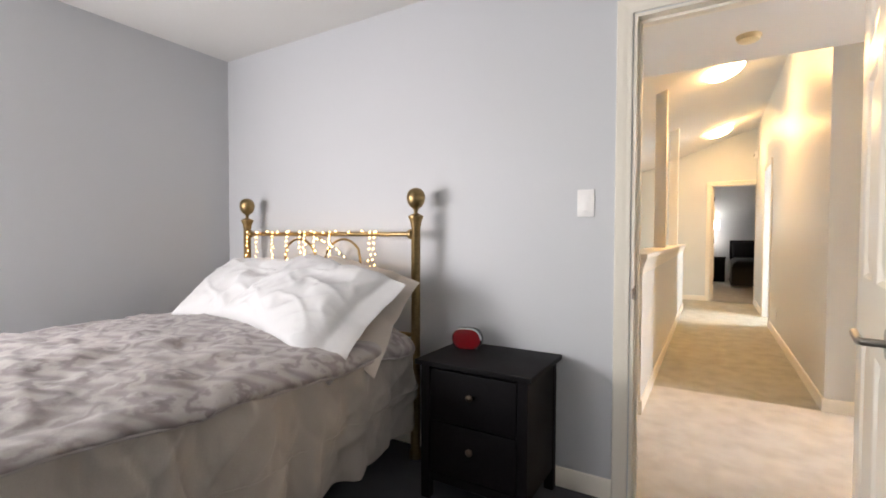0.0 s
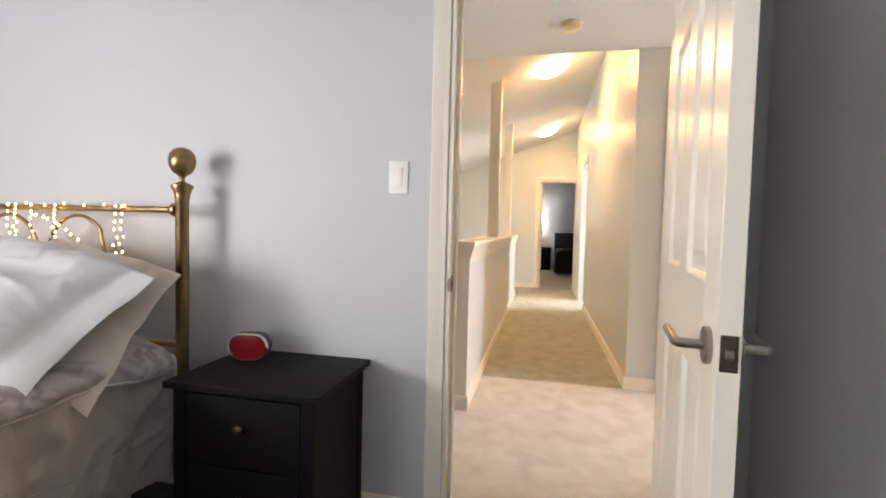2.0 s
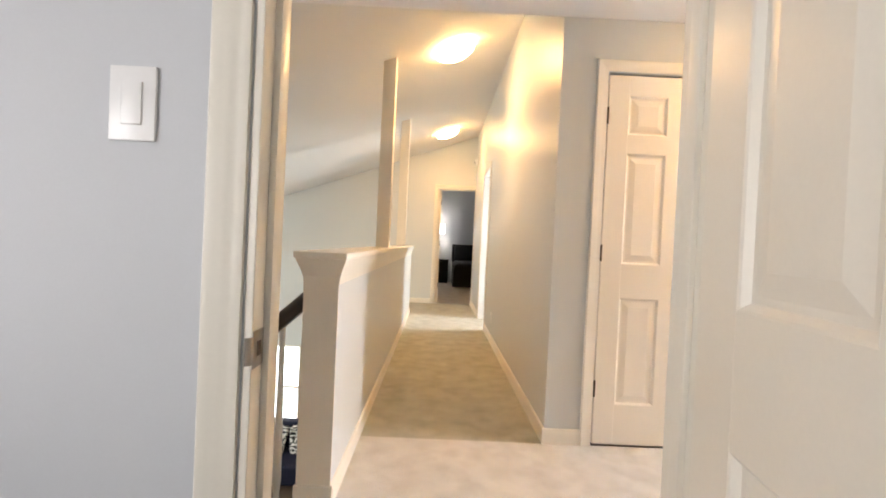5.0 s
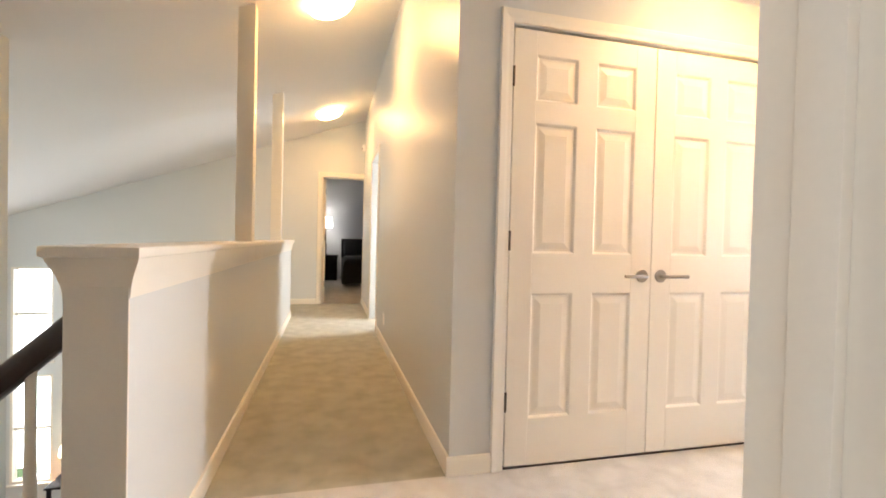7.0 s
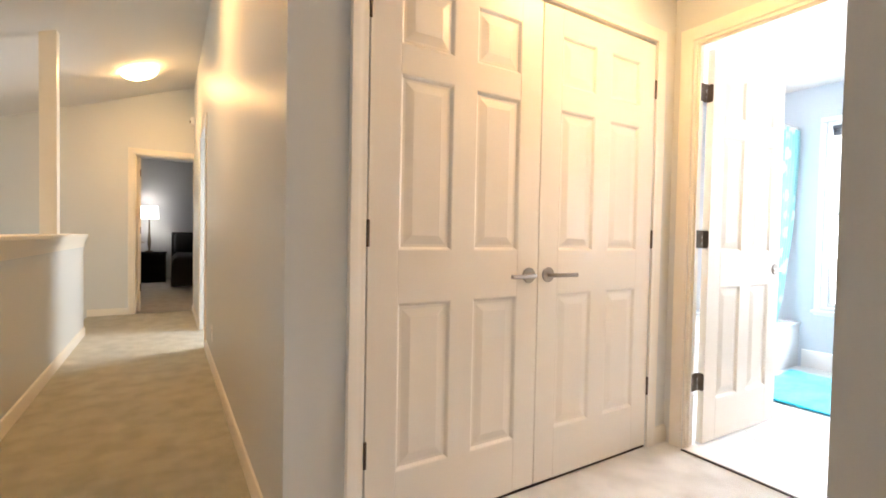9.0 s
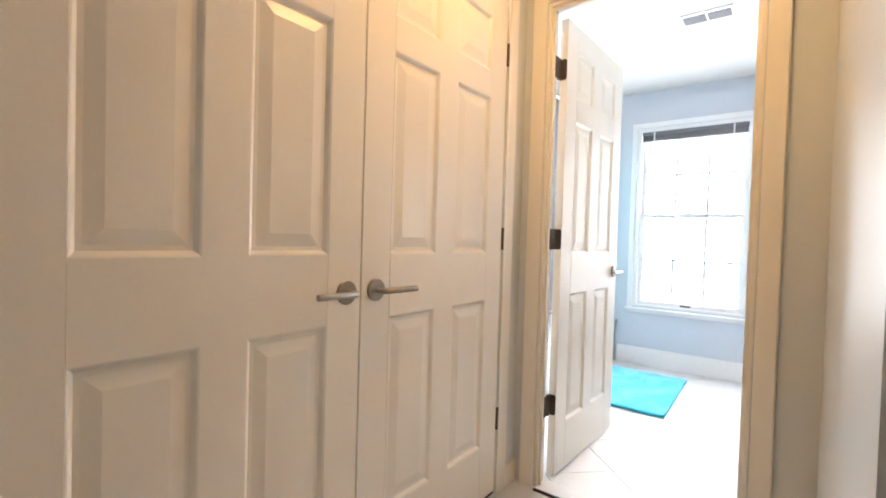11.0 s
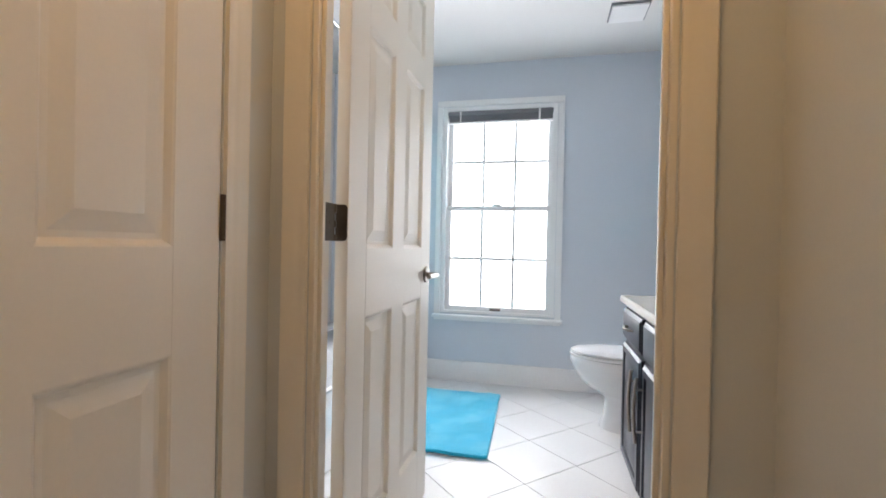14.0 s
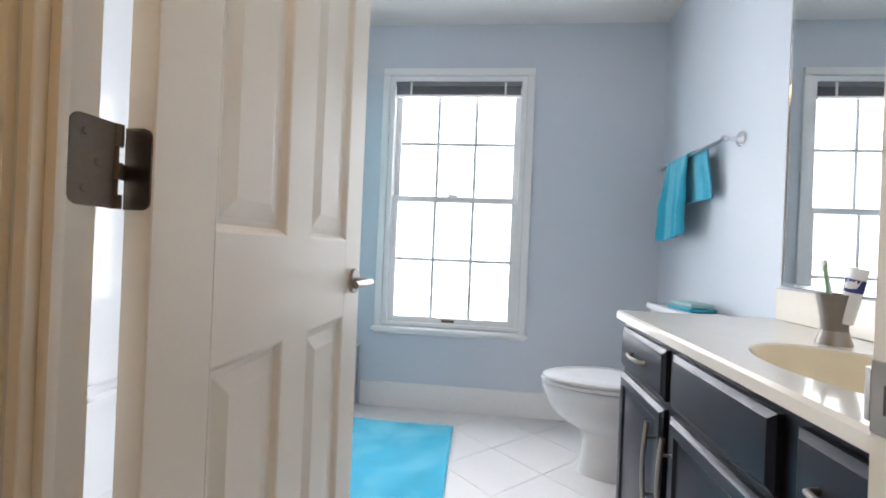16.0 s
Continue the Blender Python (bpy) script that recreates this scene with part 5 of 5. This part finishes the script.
# ---- far bedroom ----
fb = thing("bed", pose(0.30, 9.1, 0), "bed with black bedding in the far bedroom", "bed")
part("frame", box(bm_new(), -0.74, -1.0, 0.10, 0.74, 1.0, 0.32, 0.02), M_BLACKWOOD, fb)
part("bedspread", loft(bm_new(), [[(-0.80 + i, -1.03 + i, z), (0.80 - i, -1.03 + i, z), (0.80 - i, 1.0, z), (-0.80 + i, 1.0, z)] for z, i in ((0.06, 0.0), (0.45, 0.01), (0.55, 0.04), (0.61, 0.12))]), M_BLACK_BEDDING, fb, smooth=50)
part("sheet_fold", box(bm_new(), -0.815, 0.25, 0.12, -0.79, 0.75, 0.60, 0.01), M_LINEN, fb)
part("headboard", box(bm_new(), -0.78, 1.03, 0.0, 0.78, 1.08, 1.05, 0.02), M_BLACKWOOD, fb)
for x in (-0.45, 0.15):
    po = part("pillow", box(bm_new(), -0.28, -0.07, -0.20, 0.28, 0.07, 0.20, 0.06, 4), M_BLACK_BEDDING)
    po.matrix_basis = pose(0.30 + x, 9.90, 0.82, -18, 0, 4)
    tagged(po, "black pillow standing against the headboard", "pillow", "far bed pillows")
fn = thing("nightstand", pose(-0.82, 9.85, 0), "black nightstand beside the far bed", "nightstand")
part("body", box(bm_new(), -0.24, -0.2, 0.0, 0.24, 0.2, 0.60, 0.004), M_BLACKWOOD, fn)
part("top", box(bm_new(), -0.26, -0.22, 0.601, 0.26, 0.22, 0.625, 0.004), M_BLACKWOOD, fn)
part("drawer", box(bm_new(), -0.22, -0.212, 0.36, 0.22, -0.2005, 0.575, 0.003), M_BLACKWOOD, fn)
fl = thing("table_lamp", pose(-0.88, 9.85, 0.625), "lit white drum table lamp on the nightstand", "table lamp")
part("base", lathe(bm_new(), ((0.0, 0.0), (0.07, 0.0), (0.07, 0.02), (0.02, 0.04), (0.035, 0.20), (0.02, 0.40), (0.012, 0.72), (0.0, 0.72)), n=20), M_HINGE, fl)
bm = bm_new()
loft(bm, [[(r * math.cos(2 * math.pi * k / 24), r * math.sin(2 * math.pi * k / 24), z) for k in range(24)] for r, z in ((0.165, 0.70), (0.160, 0.95), (0.157, 0.95), (0.162, 0.70))], cap=False)
part("shade", bm, M_SHADE_COOL, fl, "glowing white drum shade")
far_door = six_panel("door", pose(-0.885, YF + 0.13, 0, 0, 0, 94), 0.66, "white six-panel door standing open into the far bedroom")
for z in (0.32, 1.06, 1.80):
    hinge(far_door, -0.004, -0.03, z, both=False)

# ---- living room below ----
for x0, x1, z0, z1, lab in ((-5.00, -4.50, -0.75, 0.55, "tall upper living room window with bright daylight"), (-5.00, -4.50, -2.45, -0.95, "tall lower living room window with bright daylight"), (-3.80, -3.20, -2.35, -0.85, "living room window with bright daylight")):
    wv = thing("window_living", pose(0, YF, 0), lab, "window", "", "structure")
    bm = bm_new()
    box(bm, x0, 0.0, z0, x0 + 0.03, 0.11, z1)
    box(bm, x1 - 0.03, 0.0, z0, x1, 0.11, z1)
    box(bm, x0 + 0.03, 0.0, z1 - 0.03, x1 - 0.03, 0.11, z1)
    box(bm, x0 + 0.03, 0.0, z0, x1 - 0.03, 0.11, z0 + 0.03)
    part("window_frame", bm, M_TRIM, wv, smooth=None)
    part("meeting_rail", box(bm_new(), x0 + 0.03, 0.03, (z0 + z1) / 2 - 0.02, x1 - 0.03, 0.06, (z0 + z1) / 2 + 0.02), M_TRIM, wv)
    pn = part("pane", box(bm_new(), x0 + 0.03, 0.06, z0 + 0.03, x1 - 0.03, 0.064, z1 - 0.03), M_GLASS, wv)
    pn.visible_shadow = False
    part("window_sill", box(bm_new(), x0 - 0.03, -0.05, z0 - 0.03, x1 + 0.03, -0.001, z0 - 0.002, 0.005), M_TRIM, wv)
sofa = thing("sofa", pose(-2.72, 4.55, -2.75), "dark navy sofa with a wooden frame in the living room", "sofa")
part("seat", box(bm_new(), -0.95, -0.40, 0.14, 0.95, 0.35, 0.45, 0.06, 3), M_NAVY, sofa)
part("backrest", box(bm_new(), -0.95, 0.20, 0.40, 0.95, 0.45, 0.84, 0.07, 3), M_NAVY, sofa)
for x in (-1.05, 0.87):
    part("arm", box(bm_new(), x, -0.42, 0.12, x + 0.18, 0.44, 0.64, 0.06, 3), M_NAVY, sofa)
for x in (-0.95, 0.90):
    for y in (-0.36, 0.36):
        part("leg", box(bm_new(), x, y, 0.0, x + 0.05, y + 0.05, 0.13), M_BLACKWOOD, sofa)
for x, r in ((-0.60, 8), (-0.12, -8), (0.45, 6)):
    cu = part("cushion", box(bm_new(), -0.21, -0.06, -0.21, 0.21, 0.06, 0.21, 0.055, 4), M_PATTERN)
    cu.matrix_basis = pose(-2.72 + x, 4.60, -2.09, -18, r, 0)
    tagged(cu, "black and white patterned cushion on the navy sofa", "cushion", "sofa cushions")
stb = thing("side_table", pose(-4.08, 5.22, -2.75), "dark side table behind the sofa", "side table")
part("top", box(bm_new(), -0.25, -0.25, 0.42, 0.25, 0.25, 0.45, 0.005), M_BLACKWOOD, stb)
for x in (-0.23, 0.19):
    for y in (-0.23, 0.19):
        part("leg", box(bm_new(), x, y, 0.0, x + 0.04, y + 0.04, 0.42), M_BLACKWOOD, stb)
ll = thing("table_lamp", pose(-4.08, 5.22, -2.30), "lit cream shaded lamp with a dark stacked base", "table lamp")
part("base", lathe(bm_new(), ((0.0, 0.0), (0.07, 0.0), (0.07, 0.03), (0.03, 0.05), (0.045, 0.10), (0.03, 0.15), (0.045, 0.20), (0.03, 0.26), (0.01, 0.30), (0.0, 0.48)), n=20), M_BLACKWOOD, ll)
bm = bm_new()
loft(bm, [[(r * math.cos(2 * math.pi * k / 24), r * math.sin(2 * math.pi * k / 24), z) for k in range(24)] for r, z in ((0.19, 0.34), (0.185, 0.42), (0.15, 0.52), (0.09, 0.57), (0.087, 0.57), (0.147, 0.518), (0.182, 0.42), (0.187, 0.34))], cap=False)
part("shade", bm, M_SHADE_WARM, ll, "glowing cream shade")

# ---- bathroom floor tiles, laid on the diagonal ----
fl_ob = bpy.data.objects["floor_bathroom"]
TS = 0.32
tile_me = mesh_of("tile", box(bm_new(), -TS / 2 + 0.0013, -TS / 2 + 0.0013, -0.010, TS / 2 - 0.0013, TS / 2 - 0.0013, 0.0, 0.0015, 1), M_TILE)
for i in range(-9, 10):
    for j in range(-9, 10):
        cx, cy = 2.94 + (i + j) * TS / math.sqrt(2), -0.1 + (i - j) * TS / math.sqrt(2)
        if XBI - 0.03 + 0.23 < cx < XW - 0.235 and YV + 0.235 < cy < 0.28 - 0.24:
            shared("tile", tile_me, fl_ob, pose(cx, cy, 0, 0, 0, 45))
        elif XBI - 0.2 < cx < XW + 0.22 and YV - 0.22 < cy < 0.52:
            bm = box(bm_new(), -TS / 2 + 0.0013, -TS / 2 + 0.0013, -0.010, TS / 2 - 0.0013, TS / 2 - 0.0013, 0.0)
            bm.transform(pose(cx, cy, 0, 0, 0, 45))
            for co, no in (((XBI + 0.012, 0, 0), (-1, 0, 0)), ((XW - 0.001, 0, 0), (1, 0, 0)), ((0, YV + 0.001, 0), (0, -1, 0)), ((0, 0.296, 0), (0, 1, 0))):
                bmesh.ops.bisect_plane(bm, geom=bm.verts[:] + bm.edges[:] + bm.faces[:], plane_co=co, plane_no=no, clear_outer=True)
            if len(bm.faces) > 2:
                shared("tile", mesh_of("cut_tile", bm, M_TILE), fl_ob)
            else:
                bm.free()
